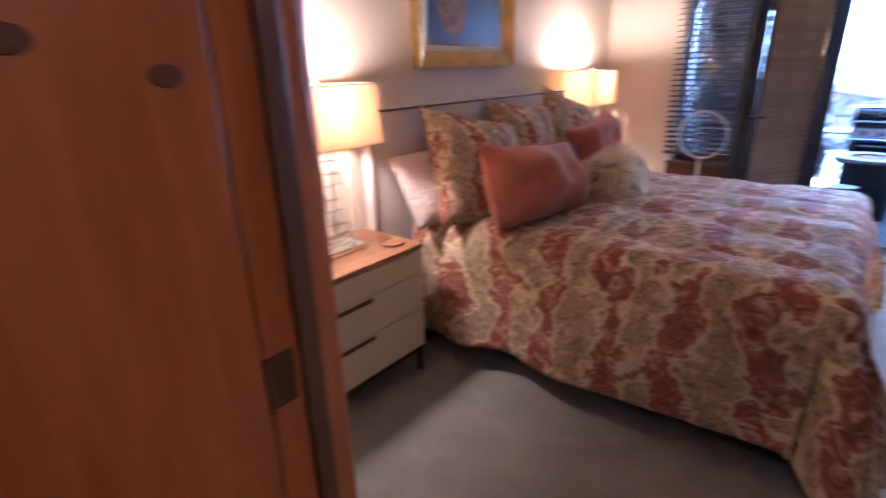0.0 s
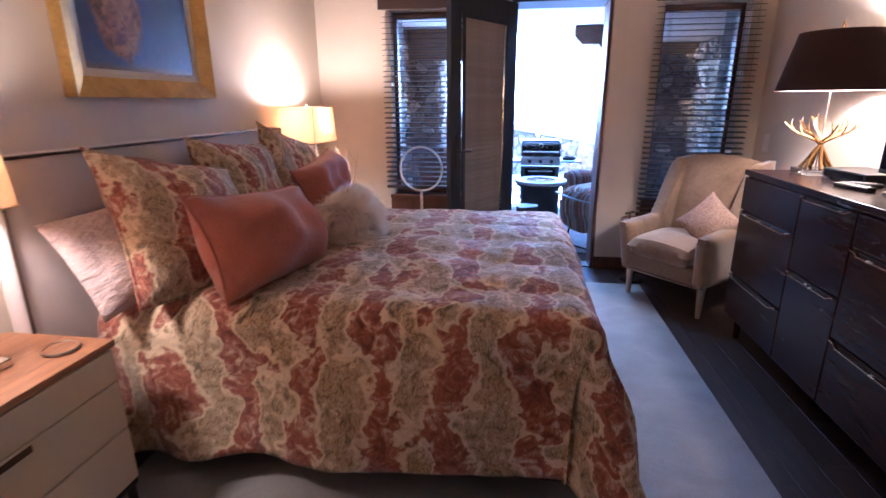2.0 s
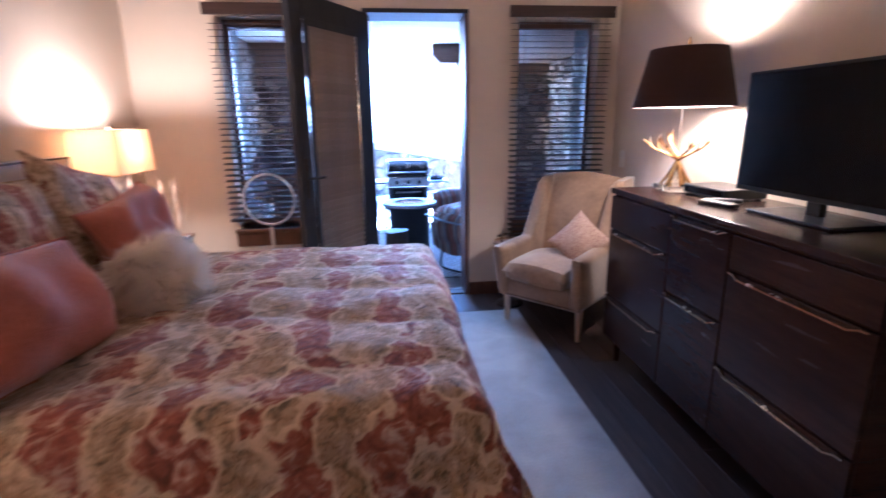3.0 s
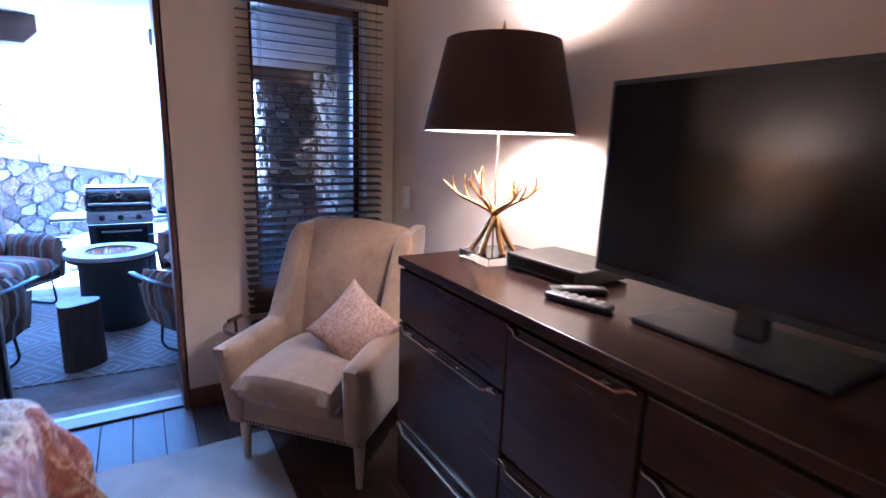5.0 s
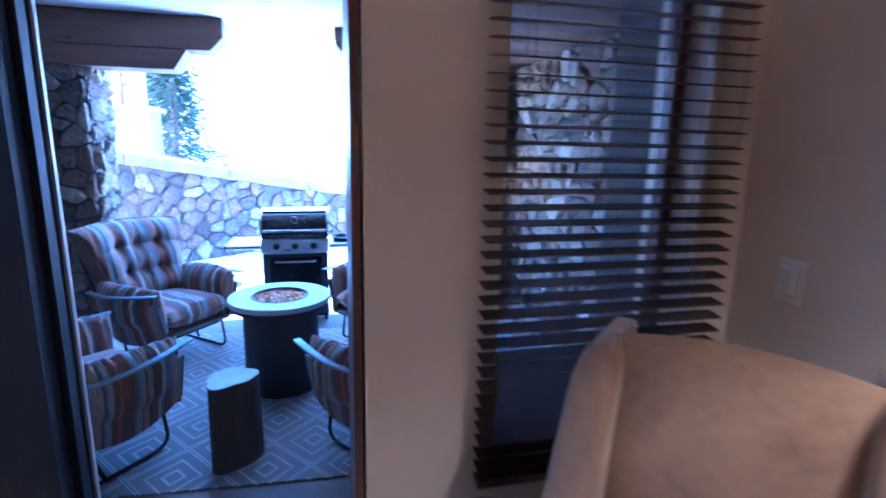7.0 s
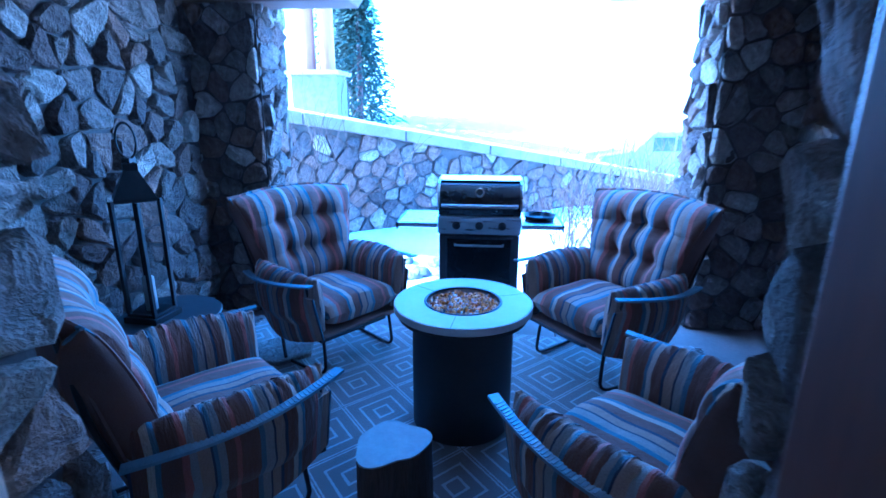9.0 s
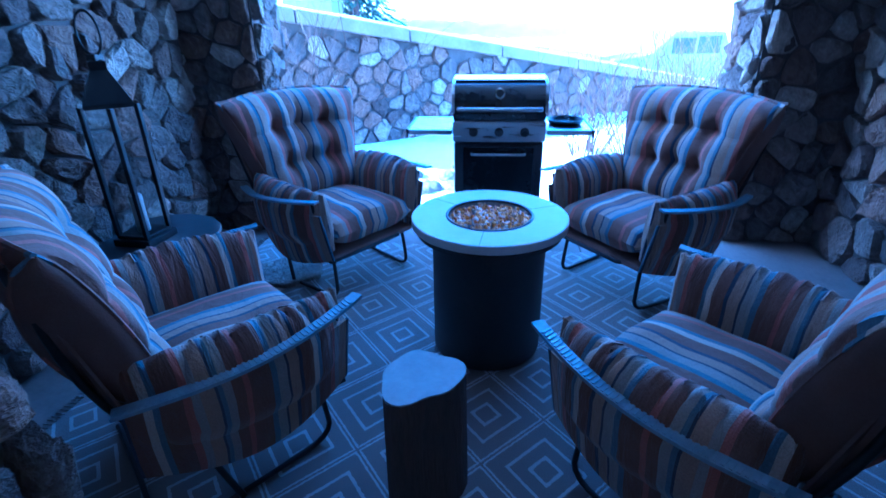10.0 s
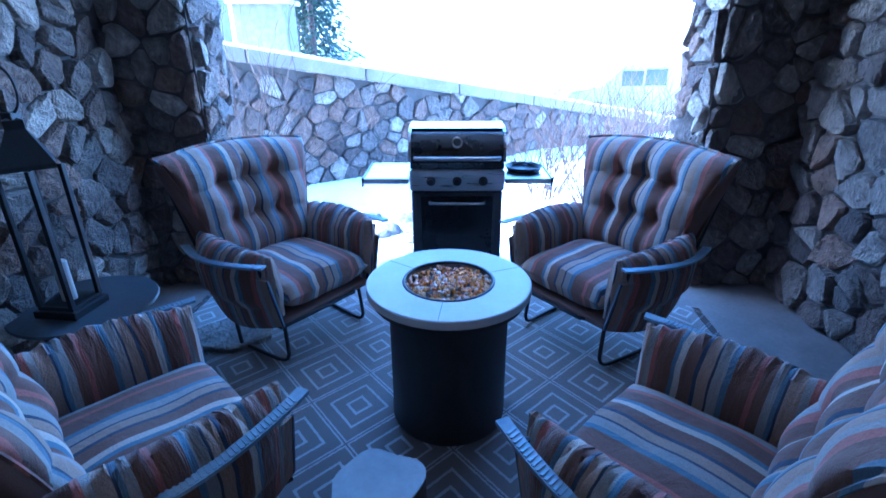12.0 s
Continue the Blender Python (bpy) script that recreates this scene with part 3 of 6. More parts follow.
leaf2 = part("door_leaf", add(add(add(box(0, 0.13, -0.022, 0.022, 0.02, DH - 0.008, 0.004), box(0.69, 0.80, -0.022, 0.022, 0.02, DH - 0.008, 0.004)),
            box(0.13, 0.69, -0.022, 0.022, 0.02, 0.26, 0.004)), box(0.13, 0.69, -0.022, 0.022, DH - 0.14, DH - 0.008, 0.004)), DOORPAINT, door_2, "slate painted door frame")
leaf2.matrix_world = pose(DX0 - 0.008, YN - 0.004, 0, 0, 0, -121)
gp = part("glass_panel", box(0.13, 0.69, -0.004, 0.002, 0.26, DH - 0.14), CLEAR, leaf2)
gp.visible_shadow = False
bead = bmesh.new()
for z0, z1, xa, xb in ((0.26, 0.30, 0.13, 0.69), (DH - 0.18, DH - 0.14, 0.13, 0.69), (0.30, DH - 0.18, 0.13, 0.165), (0.30, DH - 0.18, 0.655, 0.69)):
    box(xa, xb, 0.0225, 0.034, z0, z1, 0.004, bm=bead)
part("glazing_bead", bead, DOORPAINT, leaf2)
first = None
for k in range(46):
    z = 0.32 + k * 0.0345
    if first is None:
        first = part("slat", moved(box(0.168, 0.652, -0.020, 0.020, -0.001, 0.001), pose(0, 0.016, 0, 68, 0, 0)), SLATL, leaf2)
        first.location = (0, 0, z)
    else:
        s = new("slat", first.data)
        s.parent, s.location = leaf2, (0, 0, z)
part("handle", add(box(0.735, 0.765, 0.022, 0.028, 0.90, 1.14, 0.002), tube(rounded([(0.75, 0.028, 1.02), (0.75, 0.07, 1.02), (0.64, 0.07, 1.02)]), 0.008)), BRONZE, leaf2, "bronze lever handle")

# skirting
base = thing("baseboard", "dark stained wooden skirting board", "baseboard", **STRUCT)
for x0, x1, y0, y1 in ((XL + 0.014, DX0 - 0.03, YN - 0.014, YN - 0.0005), (DX1 + 0.03, XR - 0.014, YN - 0.014, YN - 0.0005), (XR - 0.014, XR - 0.0005, YS, YN - 0.015), (XL + 0.0005, XL + 0.014, YS, YN)):
    part("board", box(x0, x1, y0, y1, 0.004, 0.105, 0.003), BROWNTRIM, base)

sw = thing("light_switch", "white light switch plate on the wall", "light switch", pose(XR - 0.004, 4.115, 1.055))
part("plate", box(-0.004, 0.0035, -0.037, 0.037, -0.06, 0.06, 0.003), WHITEP, sw)
part("rocker", box(-0.010, -0.004, -0.016, 0.016, -0.033, 0.033, 0.002), WHITEP, sw)

# big pale rug
rug = part("rug", box(-2.48, -0.13, 0.42, 3.90, 0.003, 0.017, 0.006), RUGL)
tagged(rug, "pale grey wool area rug under the bed", "rug")

# ---------------------------------------------------------------- bed
bed = thing("bed", "upholstered queen bed made up with a printed comforter", "bed", pose(-1.64, 2.42, 0))
HB = bmesh.new()
box(-1.03, -0.965, -1.0, 0.90, 0.18, 1.20, 0.018, 3, HB)
part("headboard", HB, LINEN, bed, "pale grey upholstered headboard", True)
trim = bmesh.new()
tube([(-0.962, -0.985, 0.2), (-0.962, -0.985, 1.192), (-0.962, 0.885, 1.192), (-0.962, 0.885, 0.2)], 0.006, 6, trim)
part("nailhead_trim", trim, STUDS, bed, "dark bronze nailhead trim")
# bed base, drawn low so its black stands in for under-bed shade
part("base", box(-0.96, 0.76, -0.74, 0.74, 0.045, 0.34, 0.02), BLACKFAB, bed, "black bed base carried down over the shaded gap below")
for x in (-0.85, 0.70):
    for y in (-0.62, 0.62):
        part("leg", lathe([(0, 0.018), (0.022, 0.018), (0.028, 0.125), (0, 0.125)], 14, (x, y)), BLACKMETAL, bed)
part("mattress", box(-0.95, 0.79, -0.74, 0.74, 0.345, 0.62, 0.05, 4), PINKSHEET, bed, "", True)


def comforter():
    """A quilt that lies over the mattress and hangs at three sides."""
    b = bmesh.new()
    lx, ly, top = 0.73, 0.715, 0.70
    ns, nt = 110, 120
    s0, s1, tmax = -0.90, 1.38, 1.33
    grid = []
    for i in range(ns + 1):
        s = s0 + (s1 - s0) * i / ns
        row = []
        for j in range(nt + 1):
            t = -tmax + 2 * tmax * j / nt
            ex, ey = max(0.0, s - lx), max(0.0, abs(t) - ly)
            over = math.hypot(ex, ey)
            r = 0.115
            bend = min(over, r * math.pi / 2)
            fall = r * (1 - math.cos(bend / r)) + max(0.0, over - r * math.pi / 2)
            out = r * math.sin(bend / r) + 0.12 * max(0.0, over - r * math.pi / 2) + 0.34 * min(ex, ey)
            ux, uy = (ex / over, ey / over) if over else (0, 0)
            sgn = 1 if t >= 0 else -1
            hang = max(0.0, over - 0.1)
            wave = 0.030 * math.sin(9 * (s if ey > ex else t) + 2.1 * math.sin(3.3 * (s + t))) * min(1, hang * 4)
            if ex > 0.05 and ey > 0.05:
                wave += 0.05 * math.sin(7.5 * math.atan2(ey, ex) + 1.0) * min(1, hang * 3)
            x = min(s, lx) + ux * (out + wave)
            y = sgn * (min(abs(t), ly) + uy * (out + wave))
            puff = 0.012 * noise.noise(Vector((s * 4.2, t * 4.2, 0))) + 0.006 * noise.noise(Vector((s * 13, t * 9, 3)))
            quilt = 0.020 * abs(math.sin(t * 10.5 + 0.5 * math.sin(s * 3.1) + 1.3 * noise.noise(Vector((s * 1.6, t * 2.2, 7))))) ** 0.5 * (1 if over < 0.15 else 0.3)
            crown = 0.035 * (1 - (t / ly) ** 2) if abs(t) < ly else 0
            z = top + crown + puff + quilt - fall
            low = 0.135 + 0.012 * math.sin(8 * s + 5 * t) - 0.115 * min(1.0, max(0.0, (min(ex, ey) - 0.03) / 0.10)) - (0.05 if ex > 0.1 else 0)
            if z < low:
                z = low + (z - low) * 0.03
            head = max(0.0, (-0.45 - s)) * 0.12
            row.append(b.verts.new((x, y, z - head)))
        grid.append(row)
    for i in range(ns):
        for j in range(nt):
            b.faces.new((grid[i][j], grid[i + 1][j], grid[i + 1][j + 1], grid[i][j + 1]))
    return b


cf = tagged(part("comforter", comforter(), TOILE, smooth=True), "toile printed comforter in cream, olive and brick red on the bed", "comforter")
cf.matrix_world = pose(-1.64, 2.42, 0)
so = cf.modifiers.new("thick", "SOLIDIFY")
so.thickness, so.offset = 0.028, -1


def pillow(label, mat, w, h, t, corner, lean, turn=0, roll=0, seed=0, group="", piped=True, kind_of="throw_pillow", rumple=0.014, pinch=0.06):
    """A pillow that faces the foot of the bed and leans back, hung from its upper corner towards the bedroom door."""
    m = pose(0, 0, 0, 0, 0, 90 + turn) @ pose(0, 0, 0, -lean, roll, 0)
    at = Vector(corner) - m @ Vector((-w / 2, 0, h / 2))
    p = thing(kind_of, label, "pillow", pose(at.x, at.y, at.z) @ m, group)
    part("cover", cushion(w, h, t, seed=seed, rumple=rumple, pinch=pinch), mat, p, "", True)
    if piped:
        n = 14
        edge = []
        for a, c in (((-1, -1), (1, -1)), ((1, -1), (1, 1)), ((1, 1), (-1, 1)), ((-1, 1), (-1, -1))):
            for k in range(n):
                u, v = a[0] + (c[0] - a[0]) * k / n, a[1] + (c[1] - a[1]) * k / n
                edge.append((u * w / 2 * (1 - pinch * (1 - v * v)), 0, v * h / 2 * (1 - pinch * (1 - u * u))))
        part("piping", tube(edge, 0.0055, 6, closed=True), mat, p, "", True)
    return p


EURO = "large square toile print pillow standing against the headboard"
PINK = "pale pink cotton pillow leaning on the headboard"
pillow(PINK, PINKSHEET, 0.62, 0.36, 0.17, (-2.55, 1.47, 0.99), 28, -4, -3, 1, kind_of="bed_pillow", piped=False, rumple=0.05)
pillow(PINK, PINKSHEET, 0.62, 0.42, 0.17, (-2.56, 2.66, 1.05), 22, 0, 3, 2, kind_of="bed_pillow", piped=False, rumple=0.03)
pillow(EURO, TOILEP, 0.62, 0.60, 0.23, (-2.55, 1.70, 1.205), 33, -16, 13, 3, "euro pillows", rumple=0.04, pinch=0.09)
pillow(EURO, TOILEP, 0.58, 0.56, 0.23, (-2.55, 2.25, 1.205), 20, -6, 7, 4, "euro pillows", rumple=0.04, pinch=0.09)
pillow(EURO, TOILEP, 0.58, 0.56, 0.22, (-2.49, 2.80, 1.25), 16, -4, 16, 5, "euro pillows", rumple=0.04, pinch=0.09)
SAL = "salmon linen lumbar pillow propped on the toile pillows"
pillow(SAL, SALMON, 0.62, 0.38, 0.25, (-2.15, 1.61, 1.065), 25, -11, 5, 6, "salmon pillows", rumple=0.10, pinch=0.12)
pillow(SAL, SALMON, 0.62, 0.37, 0.24, (-2.27, 2.68, 1.0), 26, 2, -6, 7, "salmon pillows", rumple=0.10, pinch=0.12)

fur = thing("fur_pillow", "small fluffy cream fur pillow on the comforter", "pillow", pose(-1.84, 2.36, 0.83) @ pose(0, 0, 0, 0, 0, 84) @ pose(0, 0, 0, -30, 0, 0))
core = cushion(0.27, 0.23, 0.18, 16, 16, seed=8, rumple=0.03, power=0.5)
rng = random.Random(4)
core.normal_update()
hair = bmesh.new()
for f in core.faces:
    for _ in range(18):
        w = [rng.random() for _ in f.verts]
        s = sum(w)
        p = sum((v.co * a / s for v, a in zip(f.verts, w)), Vector())
        n = f.normal.copy()
        if n.dot(p) < 0:
            n = -n
        tuft = Vector((noise.noise(p * 26), noise.noise(p * 26 + Vector((7, 0, 0))), noise.noise(p * 26 + Vector((0, 9, 0)))))
        n = (n + tuft * 1.9 + Vector((rng.uniform(-0.35, 0.35), rng.uniform(-0.35, 0.35), rng.uniform(-0.5, 0.3)))).normalized()
        ln = rng.uniform(0.04, 0.08) * (1.0 + 0.5 * tuft.x)
        side = n.orthogonal().normalized() * 0.0026
        tip = p + n * ln + Vector((0, 0, -0.008))
        hair.faces.new([hair.verts.new(p + side), hair.verts.new(p - side), hair.verts.new(p + n * ln * 0.55)])
        hair.faces.new([hair.verts.new(p + n * ln * 0.4 + side * 0.8), hair.verts.new(p + n * ln * 0.4 - side * 0.8), hair.verts.new(tip)])
part("cover", core, FUR, fur, "", True)
hb = part("fur", hair, FURSTRAND, fur, "long cream fur")

# ---------------------------------------------------------------- nightstands and lamps


def nightstand(m):
    """A cream chest with a walnut top and slot pulls, its front on +x."""
    n = thing("nightstand", "cream lacquered nightstand with a walnut top and slot pulls", "nightstand", m, "nightstands")
    part("body", box(-0.36, -0.004, -0.295, 0.295, 0.15, 0.628, 0.004), CREAMLAC, n)
    part("top", box(-0.375, 0.008, -0.305, 0.305, 0.629, 0.652, 0.004), WALNUT, n, "walnut top")
    for z0, z1 in ((0.157, 0.345), (0.35, 0.515), (0.52, 0.624)):
        d = part("drawer", box(-0.004, 0.006, -0.290, 0.290, z0, z1, 0.003), CREAMLAC, n)
        if z0 < 0.5:
            part("pull", box(0.0035, 0.0075, -0.205, -0.01, z1 - 0.028, z1 - 0.008, 0.001), DARKSLOT, d, "dark slot pull")
    part("frame", add(box(-0.36, 0.0, -0.29, 0.29, 0.13, 0.149, 0.003), box(-0.355, -0.34, -0.2, 0.2, 0.10, 0.13)), BLACKMETAL, n, "black steel frame")
    for x in (-0.345, -0.018):
        for y in (-0.275, 0.275):
            part("leg", box(x - 0.011, x + 0.011, y - 0.011, y + 0.011, 0.017 if x > -0.1 else 0.003, 0.13, 0.003), BLACKMETAL, n)
    return n


nightstand(pose(-2.31, 1.115, 0))
nightstand(pose(-2.31, 3.66, 0))


def table_lamp_left(x, y, z):
    l = thing("table_lamp", "silver branch and acrylic table lamp with an oblong cream shade", "lamp", pose(x, y, z), "bedside lamps")
    part("base", box(-0.075, 0.075, -0.125, 0.125, 0.0, 0.024, 0.004), CHROME, l, "polished nickel base")
    part("acrylic_block", box(-0.022, 0.022, -0.105, 0.105, 0.025, 0.43, 0.004), ACRYLIC, l, "clear acrylic panel")
    rng = random.Random(11)
    wires = tube([(0.03, 0, 0.03), (0.03, 0, 0.42)], 0.004, 6)
    for k in range(7):
        zz = 0.075 + k * 0.052
        y0 = rng.uniform(-0.085, -0.04)
        y1 = rng.uniform(0.03, 0.09)
        tube([(0.03, y0, zz), (0.03, y1, zz + rng.uniform(-0.008, 0.008))], 0.0028, 5, wires)
        for _ in range(6):
            yy = rng.uniform(y0, y1)
            tube([(0.034, yy, zz - rng.uniform(0.01, 0.04)), (0.034, yy, zz + rng.uniform(0.005, 0.03))], 0.0018, 5, wires)
    part("branch_sculpture", wires, SILVERWIRE, l, "brushed silver twig sculpture")
    part("neck", lathe([(0, 0.43), (0.012, 0.43), (0.012, 0.66), (0, 0.66)], 12), CHROME, l)
    sh = bmesh.new()
    rings = []
    for zz, kx, ky in ((0.435, 0.125, 0.205), (0.665, 0.115, 0.193)):
        rings.append([(kx, -ky), (kx, ky), (-kx, ky), (-kx, -ky)])
    for off in (0.0, -0.003):
        v = [[sh.verts.new((a + (off if a > 0 else -off), c + (off if c > 0 else -off), zz)) for a, c in r] for r, zz in zip(rings, (0.435, 0.665))]
        for k in range(4):
            sh.faces.new((v[0][k], v[0][(k + 1) % 4], v[1][(k + 1) % 4], v[1][k]))
    s = part("shade", sh, SHADEL, l, "cream fabric shade")
    for zz, kx, ky in ((0.435, 0.126, 0.206), (0.665, 0.116, 0.194)):
        part("shade_rim", tube([(kx, -ky, zz), (kx, ky, zz), (-kx, ky, zz), (-kx, -ky, zz)], 0.003, 5, None, True), SHADEL, s)
    part("finial", lathe([(0, 0.668), (0.006, 0.668), (0.01, 0.68), (0.004, 0.69), (0, 0.694)], 12), CHROME, l)
    cord = rounded([(-0.06, 0.0, 0.012), (-0.10, 0.05, 0.004), (-0.12, 0.17, 0.004), (-0.135, 0.24, 0.004)])
    part("cord", tube(cord, 0.003, 6), PLASTIC, l)
    return l


table_lamp_left(-2.53, 1.11, 0.653)
table_lamp_left(-2.52, 3.56, 0.653)

co = thing("coaster", "round woven coaster on the nightstand", "coaster", pose(-2.40, 1.33, 0.653))
part("disc", lathe([(0, 0), (0.045, 0), (0.047, 0.004), (0.045, 0.008), (0, 0.007)], 28), WALNUT, co)
part("ring", tube([(0.046 * math.cos(a * math.tau / 28), 0.046 * math.sin(a * math.tau / 28), 0.006) for a in range(28)], 0.004, 6, closed=True), SILVERWIRE, co)
cl = thing("alarm_clock", "small dark grey speaker clock on the nightstand", "clock", pose(-2.40, 0.90, 0.653, 0, 0, 15))
part("case", lathe([(0, 0), (0.048, 0), (0.052, 0.006), (0.052, 0.042), (0.047, 0.05), (0, 0.05)], 32), PLASTIC, cl, "", True)
part("dish", lathe([(0, 0.0505), (0.022, 0.0505), (0.026, 0.054), (0.03, 0.051)], 24), BLACKMETAL, cl)


def antler(bm, start, way, length, rng, radius=0.010, depth=0):
    """A curved tapering tine with side tines."""
    p = Vector(start)
    d = Vector(way).normalized()
    pts, rad = [], []
    n = 9
    curl = Vector((rng.uniform(-1, 1), rng.uniform(-1, 1), 0.75)) * 0.07
    for k in range(n):
        pts.append(p.copy())
        rad.append(radius * (1 - 0.85 * k / (n - 1)))
        p += d * length / n
        d = (d + curl).normalized()
        if depth < 1 and k in (3, 5):
            antler(bm, p, d + Vector((rng.uniform(-1, 1), rng.uniform(-1, 1), 0.5)), length * 0.42, rng, radius * 0.6, depth + 1)
    tube(pts, rad, 8, bm)


an = thing("antler_decor", "pale antler ornament on the nightstand", "ornament", pose(-2.34, 3.78, 0.653))
part("stand", lathe([(0, 0), (0.05, 0), (0.05, 0.012), (0.012, 0.025), (0, 0.03)], 20), BLACKMETAL, an)
rng = random.Random(7)
for k in range(5):
    bm = bmesh.new()
    antler(bm, (0, 0, 0.015), (math.cos(k * 1.3) * 0.7, math.sin(k * 1.3) * 0.7, 1.4), 0.40, rng, 0.010)
    part("antler", bm, PALEWOOD, an, "", True)

# picture over the bed
pic = thing("framed_painting", "gilt framed oil landscape with a russet tree under a blue sky", "painting", pose(XL, 2.265, 1.372))
W2, HT = 0.43, 0.66


def moulding(w0, w1, h0, h1, depth0, depth1, xb=0.002):
    """A picture-frame moulding between an outer and an inner rectangle, mitred."""
    b = bmesh.new()
    outer = [(-w0, h0[0]), (w0, h0[0]), (w0, h0[1]), (-w0, h0[1])]
    inner = [(-w1, h1[0]), (w1, h1[0]), (w1, h1[1]), (-w1, h1[1])]
    mid = [((a[0] + c[0]) / 2, (a[1] + c[1]) / 2) for a, c in zip(outer, inner)]
    prof = [(outer, xb), (outer, depth0), (mid, depth0 * 0.72), (inner, depth1), (inner, xb)]
    rings = [[b.verts.new((x, y, z)) for y, z in r] for r, x in prof]
    for a, c in zip(rings, rings[1:]):
        for k in range(4):
            b.faces.new((a[k], a[(k + 1) % 4], c[(k + 1) % 4], c[k]))
    return b


part("frame", moulding(W2, W2 - 0.075, (0, HT), (0.075, HT - 0.075), 0.055, 0.022), GILT, pic, "gilt wooden frame")
part("liner", moulding(W2 - 0.076, W2 - 0.105, (0.076, HT - 0.076), (0.105, HT - 0.105), 0.020, 0.014), MATBOARD, pic, "cream linen liner")
part("canvas", box(0.003, 0.012, -W2 + 0.106, W2 - 0.106, 0.106, HT - 0.106), PAINTING, pic, "dusk landscape in oils")

# round mirror on a stand
mi = thing("ring_light", "white ring light on a slim floor stand by the window", "lamp", pose(-1.80, 3.93, 0, 0, 0, -6))
ring = [(0.165 * math.cos(a * math.tau / 48), 0, 0.86 + 0.165 * math.sin(a * math.tau / 48)) for a in range(48)]
part("ring", tube(ring, 0.008, 10, closed=True), WHITEP, mi, "white plastic ring", True)
part("diffuser", tube([(p[0] * 0.985, -0.006, 0.86 + (p[2] - 0.86) * 0.985) for p in ring], 0.005, 8, closed=True), SHADEIN, mi, "white ring diffuser", True)
part("pole", lathe([(0, 0.004), (0.10, 0.004), (0.10, 0.014), (0.014, 0.022), (0.011, 0.05), (0.011, 0.69), (0, 0.69)], 24), WHITEP, mi, "", True)

# ---------------------------------------------------------------- dresser side
dr = thing("dresser", "espresso gloss dresser with champagne edge pulls", "dresser", pose(0.17, 2.37, 0))
part("body", box(0.012, 0.49, -0.765, 0.765, 0.14, 0.955, 0.004), ESPRESSO, dr)
part("top", box(-0.008, 0.495, -0.772, 0.772, 0.956, 0.985, 0.004), ESPRESSO, dr, "glossy dark top")
cols = [(0.19, 0.765, (0.145, 0.395, 0.765, 0.950)), (-0.19, 0.187, (0.145, 0.605, 0.950)), (-0.765, -0.193, (0.145, 0.445, 0.815, 0.950))]
for y0, y1, zs in cols:
    for za, zb in zip(zs, zs[1:]):
        d = part("drawer", box(-0.004, 0.011, y0 + 0.002, y1 - 0.002, za + 0.003, zb - 0.006, 0.003), ESPRESSO, dr)
        if zb < 0.949 or y0 == -0.19:
            mid, half = (y0 + y1) / 2, (y1 - y0) * 0.47
            lip = [(-0.010, mid - half, zb - 0.006), (-0.010, mid - half * 0.9, zb - 0.008), (-0.016, mid - half * 0.8, zb - 0.018), (-0.016, mid + half * 0.8, zb - 0.018), (-0.010, mid + half * 0.9, zb - 0.008), (-0.010, mid + half, zb - 0.006)]
            part("pull", ribbon(lip, 0.014, 0.005), CHAMPAGNE, d, "champagne metal edge pull")
for x in (0.06, 0.44):
    for y in (-0.70, 0.70):
        part("leg", lathe([(0, 0.003), (0.014, 0.003), (0.022, 0.14), (0, 0.14)], 14, (x, y)), ESPRESSO, dr)

tv = thing("television", "black flat television on a low stand on the dresser", "television", pose(0.45, 2.175, 0.986, 0, 0, 0))
part("panel", box(-0.002, 0.035, -0.39, 0.39, 0.062, 0.53, 0.004), PLASTIC, tv)
part("screen", box(-0.0045, -0.002, -0.377, 0.377, 0.082, 0.518), SCREEN, tv, "switched-off black screen")
part("back_shell", box(0.035, 0.065, -0.25, 0.25, 0.10, 0.40, 0.012), PLASTIC, tv)
part("neck", box(0.01, 0.04, -0.03, 0.03, 0.01, 0.10, 0.004), PLASTIC, tv)
part("foot", box(-0.10, 0.12, -0.19, 0.19, 0.0, 0.012, 0.004), PLASTIC, tv)

lamp = thing("antler_lamp", "gold antler table lamp on clear acrylic with a black drum shade", "lamp", pose(0.42, 2.97, 0.986))
part("base", box(-0.075, 0.075, -0.085, 0.085, 0.0, 0.028, 0.003), ACRYLIC, lamp, "clear acrylic base")
rng = random.Random(3)
